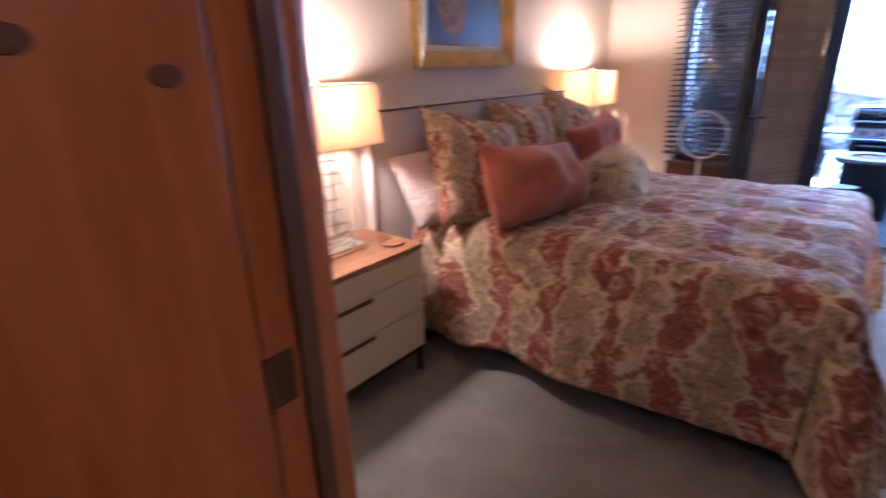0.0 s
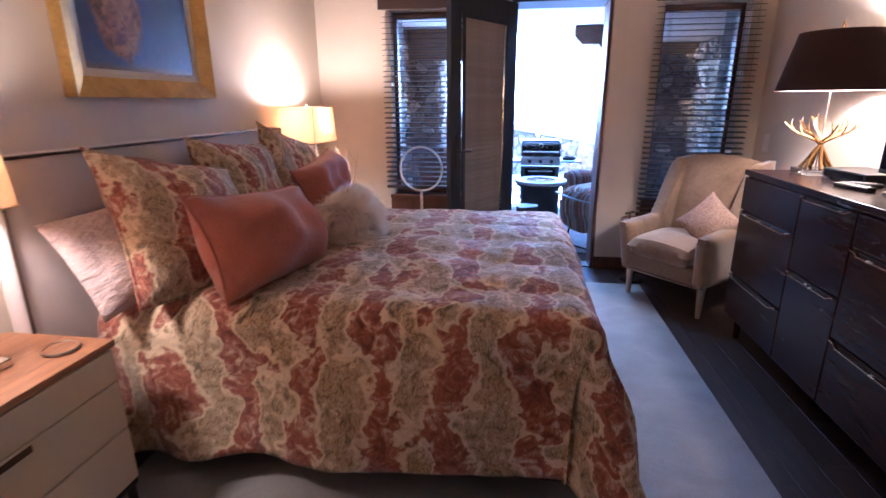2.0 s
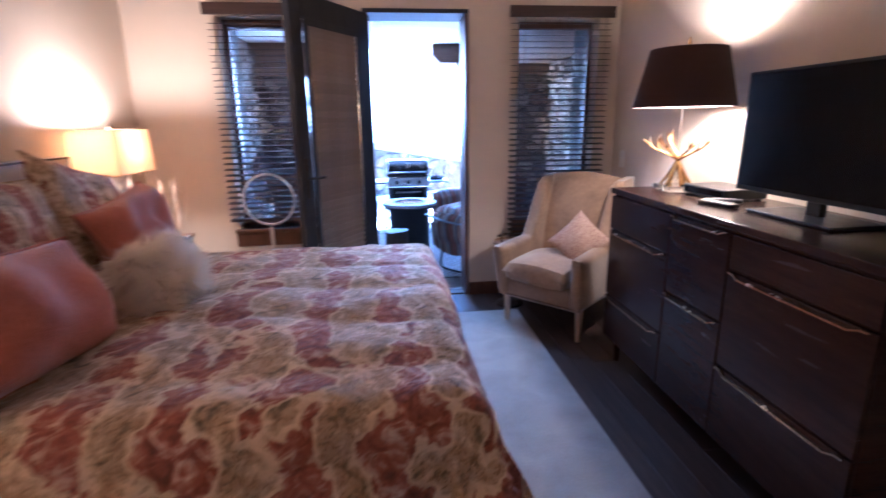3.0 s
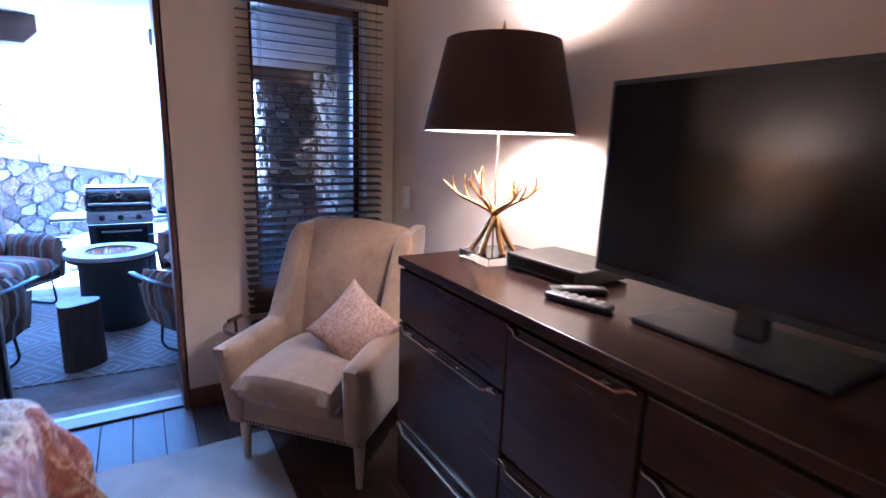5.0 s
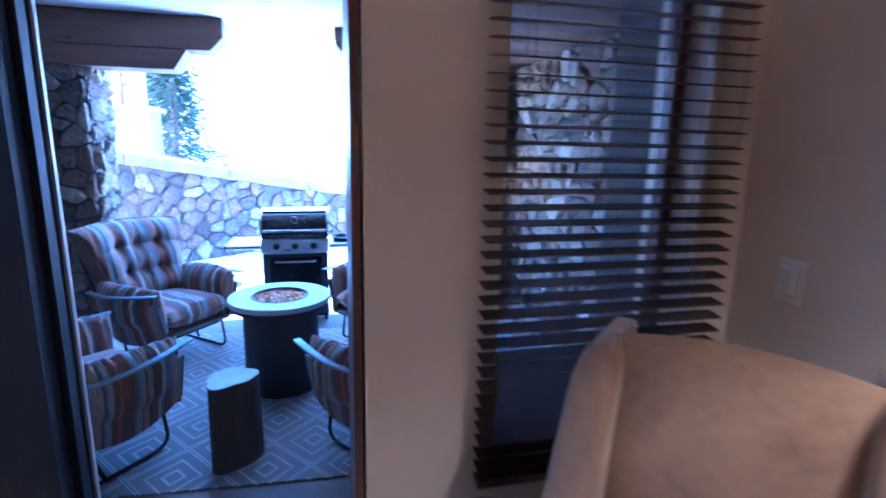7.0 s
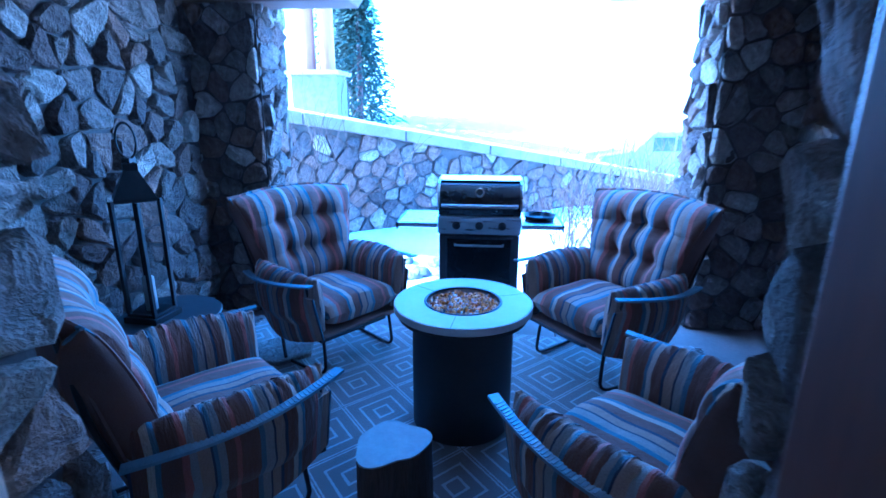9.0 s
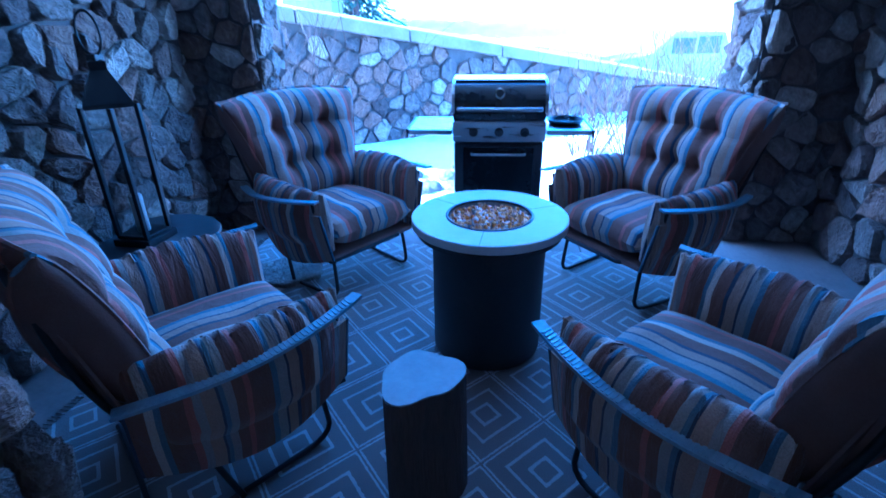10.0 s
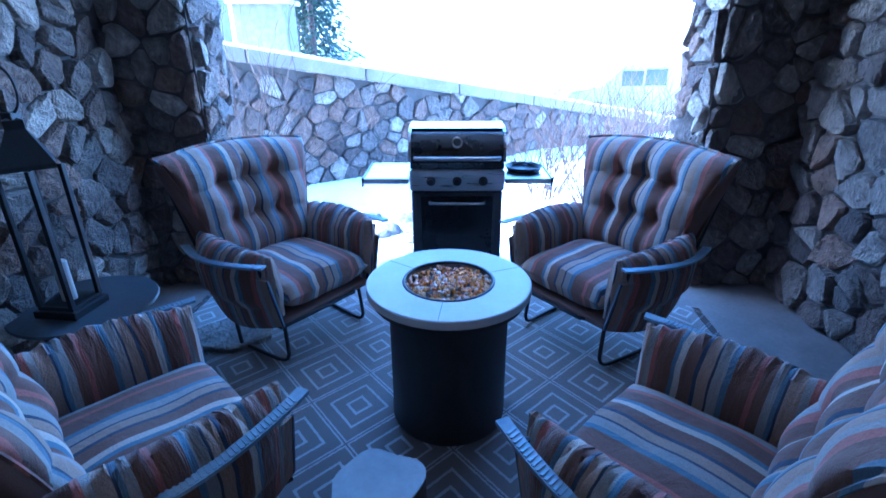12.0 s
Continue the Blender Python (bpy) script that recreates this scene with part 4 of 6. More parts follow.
for k in range(6):
    bm = bmesh.new()
    a = k * math.tau / 6 + 0.35
    c, d = math.cos(a), math.sin(a)
    reach, lift = rng.uniform(0.85, 1.1), rng.uniform(-0.012, 0.02)
    run = rounded([(0.068 * c, 0.072 * d, 0.030), (0.035 * c, 0.036 * d, 0.085), (0.004 * c - 0.008 * d, 0.004 * d + 0.008 * c, 0.15),
                   (-0.06 * c, -0.06 * d, 0.195 + lift), (-0.115 * reach * c, -0.115 * reach * d, 0.215 + lift), (-0.165 * reach * c, -0.165 * reach * d, 0.262 + lift)], 2)
    n = len(run)
    tube(run, [0.0095 - 0.0075 * (q / (n - 1)) ** 1.6 for q in range(n)], 8, bm)
    for f, ln in ((0.66, 0.085), (0.80, 0.06)):
        p = run[int(f * (n - 1))]
        side = rng.uniform(-0.5, 0.5)
        way = Vector((-0.25 * c - side * d, -0.25 * d + side * c, 1.0)).normalized()
        tip = p + way * ln
        bend = p + way * ln * 0.5 + Vector((-c, -d, 0)) * 0.010
        tube(rounded([p, bend, tip], 2), [0.0058 - 0.0046 * q / 11 for q in range(len(rounded([p, bend, tip], 2)))], 7, bm)
    part("antler", bm, GOLD, lamp, "polished gold antler", True)
part("stem", lathe([(0, 0.03), (0.004, 0.03), (0.004, 0.56), (0, 0.56)], 8), CHROME, lamp)
drum = lathe([(0.235, 0.405), (0.172, 0.672)], 56)
shade = part("shade", drum, SHADEB, lamp, "black drum shade", True)
part("shade_lining", lathe([(0.2325, 0.407), (0.1695, 0.670)], 56), SHADEIN, shade, "white shade lining", True)
part("spider", add(tube([(-0.171, 0, 0.66), (0.171, 0, 0.66)], 0.002, 5), tube([(0, -0.171, 0.66), (0, 0.171, 0.66)], 0.002, 5)), CHROME, lamp)
part("finial", lathe([(0, 0.655), (0.005, 0.655), (0.008, 0.70), (0, 0.735)], 10), GOLD, lamp)

bx = thing("cable_box", "black set-top box on the dresser", "electronics", pose(0.52, 2.74, 0.986, 0, 0, 4))
part("case", box(-0.11, 0.10, -0.15, 0.14, 0.006, 0.048, 0.004), PLASTIC, bx)
part("front_strip", box(-0.1125, -0.110, -0.13, 0.12, 0.014, 0.040), SCREEN, bx)
for x in (-0.08, 0.08):
    for y in (-0.12, 0.11):
        part("rubber_foot", lathe([(0, 0), (0.01, 0), (0.01, 0.006), (0, 0.006)], 10, (x, y)), PLASTIC, bx)
rm = thing("remote_control", "black remote control on the dresser", "remote control", pose(0.33, 2.50, 0.986, 0, 0, 14))
part("case", box(-0.022, 0.022, -0.085, 0.085, 0, 0.018, 0.006), PLASTIC, rm)
for k in range(5):
    for q in (-0.012, 0, 0.012):
        part("button", box(q - 0.004, q + 0.004, -0.06 + k * 0.024, -0.05 + k * 0.024, 0.0175, 0.0205, 0.001), SILVERP, rm)
rm2 = thing("remote_control", "second black remote control beside the set-top box", "remote control", pose(0.40, 2.57, 0.986, 0, 0, 60))
part("case", box(-0.02, 0.02, -0.075, 0.075, 0, 0.016, 0.006), PLASTIC, rm2)
part("keypad", box(-0.013, 0.013, -0.05, 0.04, 0.0155, 0.018, 0.001), SILVERP, rm2)

ph = thing("photo_frame", "silver photo frame with a bow clasp on the dresser", "photo frame", pose(0.46, 1.665, 0.986, 0, 0, 14))
part("frame", moved(add(add(box(0, 0.014, -0.085, 0.085, 0, 0.022, 0.003), box(0, 0.014, -0.085, 0.085, 0.146, 0.168, 0.003)),
     add(box(0, 0.014, -0.085, -0.063, 0.022, 0.146, 0.003), box(0, 0.014, 0.063, 0.085, 0.022, 0.146, 0.003))), pose(0, 0, 0, 0, 10, 0)), CHROME, ph, "silver frame")
part("print", moved(box(0.003, 0.008, -0.063, 0.063, 0.022, 0.146), pose(0, 0, 0, 0, 10, 0)), MATBOARD, ph, "faded beige print")
part("strut", moved(box(0.02, 0.026, -0.02, 0.02, 0, 0.13, 0.002), pose(0.03, 0, 0, 0, -14, 0)), PLASTIC, ph)
part("clasp", moved(tube(rounded([(-0.006, -0.05, 0.15), (-0.012, -0.03, 0.165), (-0.012, 0, 0.15), (-0.012, 0.03, 0.165), (-0.006, 0.05, 0.15)]), 0.007), pose(0, 0, 0, 0, 10, 0)), CHROME, ph)

# ---------------------------------------------------------------- wing chair
wc = thing("wing_chair", "beige velvet wing chair with nailhead trim and pale legs", "armchair", pose(-0.095, 3.51, 0, 0, 0, -48))
# local axes: the chair faces -y, x runs to its own left
for x, y in ((-0.262, 0.03), (0.262, 0.03)):
    part("leg", lathe([(0, 0.003), (0.014, 0.003), (0.026, 0.22), (0, 0.22)], 14, (x, y)), PALEWOOD, wc, "tapered pale wood leg")
for x, y in ((-0.22, 0.60), (0.22, 0.60)):
    part("leg", tube([(x, y + 0.06, 0.004), (x, y, 0.24)], [0.013, 0.024], 10), PALEWOOD, wc, "tapered pale wood leg")
part("seat_rail", box(-0.29, 0.29, -0.025, 0.58, 0.20, 0.34, 0.03, 4), VELVET, wc, "", True)
part("seat_cushion", moved(cushion(0.44, 0.56, 0.18, power=0.2, pinch=0.0, seed=2), pose(0, 0.18, 0.405, 90, 0, 0)), VELVET, wc, "plump velvet seat cushion", True)


def soft_panel(fx, nu=14, nv=14, thick=0.08, edge=0.35, soft=6):
    """A padded panel from a surface function of u and v, thickened along its normal."""
    b = bmesh.new()
    g = [[Vector(fx(i / nu, j / nv)) for j in range(nv + 1)] for i in range(nu + 1)]
    fr, bk = [], []
    for i in range(nu + 1):
        a, c = [], []
        for j in range(nv + 1):
            du = g[min(i + 1, nu)][j] - g[max(i - 1, 0)][j]
            dv = g[i][min(j + 1, nv)] - g[i][max(j - 1, 0)]
            n = du.cross(dv).normalized()
            u, v = i / nu, j / nv
            fat = (min(1, soft * u) * min(1, soft * (1 - u)) * min(1, soft * v) * min(1, soft * (1 - v))) ** 0.5
            h = thick / 2 * (edge + (1 - edge) * fat)
            a.append(b.verts.new(g[i][j] + n * h))
            c.append(b.verts.new(g[i][j] - n * h))
        fr.append(a)
        bk.append(c)
    for i in range(nu):
        for j in range(nv):
            b.faces.new((fr[i][j], fr[i + 1][j], fr[i + 1][j + 1], fr[i][j + 1]))
            b.faces.new((bk[i][j], bk[i][j + 1], bk[i + 1][j + 1], bk[i + 1][j]))
    for i in range(nu):
        b.faces.new((fr[i][0], bk[i][0], bk[i + 1][0], fr[i + 1][0]))
        b.faces.new((fr[i][nv], fr[i + 1][nv], bk[i + 1][nv], bk[i][nv]))
    for j in range(nv):
        b.faces.new((fr[0][j], fr[0][j + 1], bk[0][j + 1], bk[0][j]))
        b.faces.new((fr[nu][j], bk[nu][j], bk[nu][j + 1], fr[nu][j + 1]))
    return b


def back_surface(u, v):
    x = (u - 0.5) * 0.53
    z = 0.34 + v * (0.645 - 0.035 * (2 * u - 1) ** 2)
    return (x, 0.43 + 0.16 * v - 0.03 * math.sin(v * 3.1), z)


part("backrest", soft_panel(back_surface, thick=0.13), VELVET, wc, "", True)


def side_surface(sx):
    def f(u, v):
        """u runs from the front of the arm to the back, v from the rail to the top: a low arm that sweeps up into the wing."""
        rise = min(1.0, max(0.0, (u - 0.54) / 0.15))
        rise = rise * rise * (3 - 2 * rise)
        top = 0.550 + 0.04 * u + 0.375 * rise
        z = 0.22 + v * (top - 0.22)
        y = -0.035 - 0.05 * v * (1 - u) + u * 0.59 + 0.13 * max(0.0, (z - 0.56) / 0.4)
        return (sx * (0.262 + 0.018 * v * (1 - u)), y, z)
    return f


for sx in (-1, 1):
    part("arm_wing", soft_panel(side_surface(sx), 40, 24, 0.105, 0.45, 10), VELVET, wc, "sweeping velvet arm and wing", True)
studs = bmesh.new()
for k in range(38):
    x = -0.29 + 0.58 * k / 37
    add(studs, moved(lathe([(0, 0.004), (0.004, 0.003), (0.006, 0)], 6), pose(x, -0.026, 0.225, 90, 0, 0)))
part("nailheads", studs, STUDS, wc, "row of bronze nailheads")
cp = thing("throw_pillow", "tan dotted throw pillow on the wing chair", "pillow", wc.matrix_world @ pose(0.145, 0.225, 0.59) @ pose(0, 0, 0, -28, 38, 0))
part("cover", cushion(0.29, 0.29, 0.13, seed=12, rumple=0.03, pinch=0.09), TANPILLOW, cp, "", True)

# small side table behind the chair
st = thing("side_table", "small dark pedestal table with a round copper tray top", "side table", pose(-0.15, 4.06, 0))
part("top", lathe([(0, 0.46), (0.115, 0.46), (0.125, 0.468), (0.125, 0.487), (0.118, 0.488), (0.115, 0.473), (0, 0.472)], 36), COPPER, st, "aged copper tray", True)
part("stem", lathe([(0, 0.003), (0.10, 0.003), (0.10, 0.014), (0.02, 0.03), (0.013, 0.07), (0.013, 0.46), (0, 0.46)], 20), BRONZE, st, "", True)
part("handle", add(tube([(-0.075, -0.055, 0.472), (-0.078, -0.057, 0.545)], 0.007), tube([(-0.11, -0.075, 0.542), (-0.045, -0.04, 0.55)], 0.009)), BRONZE, st, "bronze crossbar handle")
dish = thing("dish", "small dark bronze ring dish on the copper tray", "dish", pose(-0.11, 4.045, 0.473))
part("bowl", lathe([(0, 0), (0.036, 0), (0.045, 0.012), (0.047, 0.022), (0.040, 0.022), (0.034, 0.006), (0, 0.005)], 28), BRONZE, dish, "", True)

# ceiling light in the hall
cl2 = thing("ceiling_light", "round frosted ceiling light in the hall", "lamp", pose(0.38, -0.15, CH))
part("canopy", lathe([(0, -0.001), (0.09, -0.001), (0.09, -0.03), (0, -0.03)], 32), BRONZE, cl2)
part("diffuser", lathe([(0.16, -0.031), (0.165, -0.07), (0.155, -0.075), (0.15, -0.035)], 40), SHADEIN, cl2, "", True)

# ---------------------------------------------------------------- patio materials
STONE = stone("fieldstone", [(0.0, (0.15, 0.125, 0.11)), (0.2, (0.33, 0.28, 0.235)), (0.38, (0.10, 0.082, 0.075)), (0.55, (0.27, 0.18, 0.13)), (0.70, (0.16, 0.125, 0.105)), (0.86, (0.52, 0.46, 0.39)), (1.0, (0.12, 0.10, 0.09))])
MORTAR = plain("grey_mortar", (0.07, 0.062, 0.057), (0.12, 0.107, 0.098), 0.95, scale=9, fine=70, bump=0.6, depth=0.01)
CONCRETE = plain("patio_concrete", (0.15, 0.132, 0.118), (0.25, 0.222, 0.20), 0.85, scale=3, fine=45, bump=0.3, depth=0.004)
CAPSTONE = plain("sandstone_cap", (0.17, 0.14, 0.12), (0.26, 0.22, 0.19), 0.85, scale=4, fine=40, bump=0.4, depth=0.01, rand=0.2)
SNOW = plain("snow", (0.78, 0.80, 0.82), (0.86, 0.87, 0.88), 0.7, scale=3, fine=50, bump=0.5, depth=0.02)
TIMBER = plain("stained_timber", (0.10, 0.06, 0.04), (0.17, 0.105, 0.07), 0.7, scale=3, fine=22, grain=(1, 6, 6), bump=0.25)
SOFFIT = plain("whitewashed_boards", (0.68, 0.66, 0.63), (0.78, 0.76, 0.73), 0.7, scale=3, fine=30, grain=(1, 8, 8), bump=0.15, rand=0.1)
PRUG = rug_pattern("lozenge_rug")
MATT = plain("brown_coir", (0.16, 0.13, 0.115), (0.30, 0.245, 0.215), 0.98, scale=12, fine=190, bump=0.9, depth=0.008)
SEATX = striped("striped_cloth_seat", 0)
ARMY = striped("striped_cloth_arm", 1, 0.07, 0.40, (0.5, 2.6, 0.5), 0.03)
BROWNCLOTH = plain("brown_cloth", (0.13, 0.075, 0.055), (0.20, 0.12, 0.09), 0.9, scale=6, fine=220, bump=0.4)
IRON = plain("wrought_iron", (0.016, 0.015, 0.015), (0.040, 0.038, 0.037), 0.45, 0.5, scale=20, fine=150, bump=0.25)
ZINC = plain("dull_zinc_top", (0.085, 0.088, 0.095), (0.14, 0.143, 0.15), 0.5, 0.3, scale=9, fine=70, bump=0.15)
HAMMERED = plain("hammered_grey_iron", (0.22, 0.28, 0.34), (0.34, 0.40, 0.46), 0.5, 0.35, scale=25, fine=120, bump=0.3)
GRILLBLACK = plain("black_enamel", (0.010, 0.010, 0.011), (0.016, 0.016, 0.017), 0.16, scale=8, bump=0.03)
GRILLGREY = plain("graphite_enamel", (0.050, 0.052, 0.056), (0.075, 0.078, 0.083), 0.3, 0.5, scale=6, bump=0.03)
STEEL = plain("stainless_steel", (0.42, 0.41, 0.40), (0.52, 0.51, 0.50), 0.3, 1.0, scale=5, fine=80, grain=(1, 20, 20), bump=0.04)
TABLETOP = plain("pale_stone_top", (0.50, 0.48, 0.45), (0.60, 0.58, 0.55), 0.55, scale=7, fine=60, bump=0.1)
PITBODY = plain("dark_pit_body", (0.018, 0.016, 0.016), (0.035, 0.031, 0.030), 0.55, scale=6, fine=60, bump=0.25)
BARK = plain("peeled_bark", (0.045, 0.030, 0.023), (0.11, 0.075, 0.055), 0.85, scale=9, fine=40, grain=(5, 5, 0.6), bump=0.9, depth=0.02)
ENDGRAIN = plain("sawn_wood", (0.24, 0.24, 0.24), (0.38, 0.375, 0.37), 0.6, scale=6, fine=50, bump=0.2)
TWIG = plain("bare_twig", (0.045, 0.028, 0.022), (0.10, 0.066, 0.054), 0.85, scale=10)
NEEDLE = plain("pine_needles", (0.016, 0.028, 0.016), (0.045, 0.066, 0.038), 0.8, scale=5)
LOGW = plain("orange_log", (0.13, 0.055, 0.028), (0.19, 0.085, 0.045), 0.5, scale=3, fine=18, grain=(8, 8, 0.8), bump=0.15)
WAX = plain("white_wax", (0.70, 0.67, 0.60), (0.78, 0.75, 0.68), 0.5, scale=9)
CARPAINT = plain("silver_car_paint", (0.22, 0.225, 0.23), (0.28, 0.285, 0.29), 0.4, 0.2, scale=2, bump=0)
CARGLASS = plain("dark_car_glass", (0.02, 0.022, 0.025), (0.03, 0.032, 0.035), 0.1, scale=2, bump=0)
TYRE = plain("tyre_rubber", (0.015, 0.015, 0.015), (0.03, 0.03, 0.03), 0.85, scale=20)
FIREGLASS2 = pebbles("amber_pebbles")
ROCK = stone("river_rock", [(0.0, (0.22, 0.20, 0.19)), (0.5, (0.36, 0.33, 0.30)), (1.0, (0.26, 0.22, 0.2))])

THINGLASS = glass_of("thin_lantern_glass", (0.97, 0.98, 0.98))
for socket, value in (("Alpha", 0.10), ("Transmission Weight", 0.0), ("Roughness", 0.08), ("Specular IOR Level", 0.25), ("Base Color", (0.02, 0.02, 0.02, 1.0))):
    THINGLASS.node_tree.nodes["Principled BSDF"].inputs[socket].default_value = value

PZ = -0.15
PX0, PX1, PY0, PY1 = -2.64, 1.22, 4.62, 7.45

# ---------------------------------------------------------------- patio shell


def clip_cell(poly, p, q):
    """The part of a polygon that lies nearer to p than to q."""
    mx, my = (p[0] + q[0]) / 2, (p[1] + q[1]) / 2
    nx, ny = q[0] - p[0], q[1] - p[1]
    out = []
    for a, c in zip(poly, poly[1:] + poly[:1]):
        da = (a[0] - mx) * nx + (a[1] - my) * ny
        dc = (c[0] - mx) * nx + (c[1] - my) * ny
        if da <= 0:
            out.append(a)
        if da * dc < 0:
            s = da / (da - dc)
            out.append((a[0] + (c[0] - a[0]) * s, a[1] + (c[1] - a[1]) * s))
    return out


def stones_on(owner, m, w, h, size, seed, top=None, proud=0.035, gap=0.009, joined=False):
    """Covers a plane (x across, z up, facing -y) with irregular fieldstones set in mortar."""
    rng = random.Random(seed)
    pts = []
    z, odd = size * 0.35, 0
    while z < h + size * 0.3:
        x = size * (0.3 + 0.5 * odd) * 0.8
        while x < w + size * 0.3:
            if rng.random() > 0.10:
                pts.append((x + rng.uniform(-0.42, 0.42) * size, z + rng.uniform(-0.40, 0.40) * size))
            x += size * rng.uniform(0.85, 1.35)
        z += size * 0.82
        odd = 1 - odd
    verts_all, faces_all = [], []
    for p in pts:
        if not (-0.02 < p[0] < w + 0.02 and -0.02 < p[1] < h + 0.02):
            continue
        if top and p[1] > top(p[0]):
            continue
        poly = [(0, 0), (w, 0), (w, h), (0, h)]
        near = sorted(pts, key=lambda q: (q[0] - p[0]) ** 2 + (q[1] - p[1]) ** 2)[1:15]
        for q in near:
            poly = clip_cell(poly, p, q)
            if len(poly) < 3:
                break
        if len(poly) < 3:
            continue
        cx, cz = sum(a[0] for a in poly) / len(poly), sum(a[1] for a in poly) / len(poly)
        # soften the corners
        ring = []
        for a, c in zip(poly, poly[1:] + poly[:1]):
            if math.hypot(a[0] - c[0], a[1] - c[1]) < 0.02:
                ring.append(((a[0] + c[0]) / 2, (a[1] + c[1]) / 2))
                continue
            f = rng.uniform(0.14, 0.24)
            ring.append((a[0] + (c[0] - a[0]) * f, a[1] + (c[1] - a[1]) * f))
            ring.append((c[0] + (a[0] - c[0]) * f, c[1] + (a[1] - c[1]) * f))
        reach = max(0.03, min(math.hypot(a[0] - cx, a[1] - cz) for a in ring))
        if reach < 0.031 and len(ring) < 5:
            continue
        deep = proud * rng.uniform(0.6, 1.25)
        tx, tz = rng.uniform(-0.3, 0.3), rng.uniform(-0.3, 0.3)
        verts = []
        n = len(ring)
        for level, (shrink, d) in enumerate(((gap, -0.012), (gap, 0.45 * deep), (gap + 0.011, 0.9 * deep), (gap + 0.5 * reach, deep))):
            for a in ring:
                ax, az = a[0] - cx, a[1] - cz
                r = math.hypot(ax, az) or 1
                s = max(0.12, (r - shrink) / r)
                jx = rng.uniform(-0.006, 0.006) if level else 0
                dd = d + (tx * ax * s + tz * az * s + rng.uniform(-0.004, 0.004) if level > 1 else 0)
                verts.append((cx + ax * s + jx, -dd, cz + az * s + jx))
        verts.append((cx, -deep * rng.uniform(0.97, 1.1), cz))
        faces = []
        for level in range(3):
            for k in range(n):
                faces.append((level * n + k, level * n + (k + 1) % n, (level + 1) * n + (k + 1) % n, (level + 1) * n + k))
        for k in range(n):
            faces.append((3 * n + k, 3 * n + (k + 1) % n, 4 * n))
        verts = [m @ Vector(v) for v in verts]
        if joined:
            base = len(verts_all)
            verts_all += verts
            faces_all += [tuple(i + base for i in f) for f in faces]
            continue
        me = bpy.data.meshes.new("stone")
        c0 = m @ Vector((cx, 0, cz))
        me.from_pydata([v - c0 for v in verts], [], faces)
        me.materials.append(STONE)
        ob = new("stone", me)
        ob.parent, ob.location = owner, c0
    if joined:
        me = bpy.data.meshes.new("stones")
        me.from_pydata(verts_all, [], faces_all)
        me.materials.append(STONE)
        ob = new("stones", me)
        ob.parent = owner
        tagged(ob, kind="stuff")


PTOP = 2.42
patio = thing("patio", "concrete patio slab with saw joints", "patio", **STRUCT)
for x0, x1 in ((PX0, -1.62), (-1.615, -0.22), (-0.215, PX1)):
    for y0, y1 in ((4.66, 5.95), (5.955, 7.60)):
        part("slab", box(x0, x1, y0, y1, PZ - 0.15, PZ, 0.006), CONCRETE, patio)
part("sub_base", box(PX0 - 0.3, PX1 + 0.3, 4.57, 7.60, PZ - 0.4, PZ - 0.14), MORTAR, patio)

wpl = thing("wall_patio_left", "rough fieldstone patio wall in grey and tan", "wall", **STRUCT)
part("mortar", box(PX0 - 0.3, PX0, 4.56, PY1 + 0.42, -0.3, PTOP), MORTAR, wpl)
wpr = thing("wall_patio_right", "rough fieldstone patio wall in grey and tan", "wall", **STRUCT)
part("mortar", box(PX1, PX1 + 0.3, 4.56, PY1 + 0.42, -0.3, PTOP), MORTAR, wpr)
CLX, CRX = -2.17, 0.67
pil_l = thing("pillar_left", "fieldstone pillar at the edge of the patio", "pillar", **STRUCT)
part("mortar", box(PX0 + 0.001, CLX, PY1, PY1 + 0.40, -0.3, PTOP), MORTAR, pil_l)
pil_r = thing("pillar_right", "fieldstone pillar at the edge of the patio", "pillar", **STRUCT)
part("mortar", box(CRX, PX1 - 0.001, PY1, PY1 + 0.40, -0.3, PTOP), MORTAR, pil_r)
ven = thing("stone_veneer", "fieldstone facing round the patio door", "wall", **STRUCT)
for x0, x1 in ((PX0, WIN_L[0] - 0.0), (WIN_L[1], -1.335), (-0.27, WIN_R[0]), (WIN_R[1], PX1)):
    part("mortar", box(x0, x1, YN + WT + 0.002, 4.78, -0.3, PTOP), MORTAR, ven)
part("mortar", box(-1.335, -0.27, YN + WT + 0.002, 4.78, DH + 0.06, PTOP), MORTAR, ven)
for x0, x1 in (WIN_L, WIN_R):
    part("mortar", box(x0, x1, YN + WT + 0.002, 4.78, -0.3, WZ0 - 0.02), MORTAR, ven)
    part("mortar", box(x0, x1, YN + WT + 0.002, 4.78, WZ1, PTOP), MORTAR, ven)

# patio ceiling and timber brackets
sof = thing("patio_ceiling", "whitewashed board ceiling over the patio", "ceiling", **STRUCT)
b = bmesh.new()
y = 4.56
while y < 7.9:
    box(PX0 - 0.3, PX1 + 0.3, y + 0.003, y + 0.10, 2.30, 2.32, 0.002, 1, b)
    y += 0.103
part("boards", b, SOFFIT, sof)
part("deck", box(PX0 - 0.3, PX1 + 0.3, 4.56, 7.95, 2.325, 2.42), TIMBER, sof)


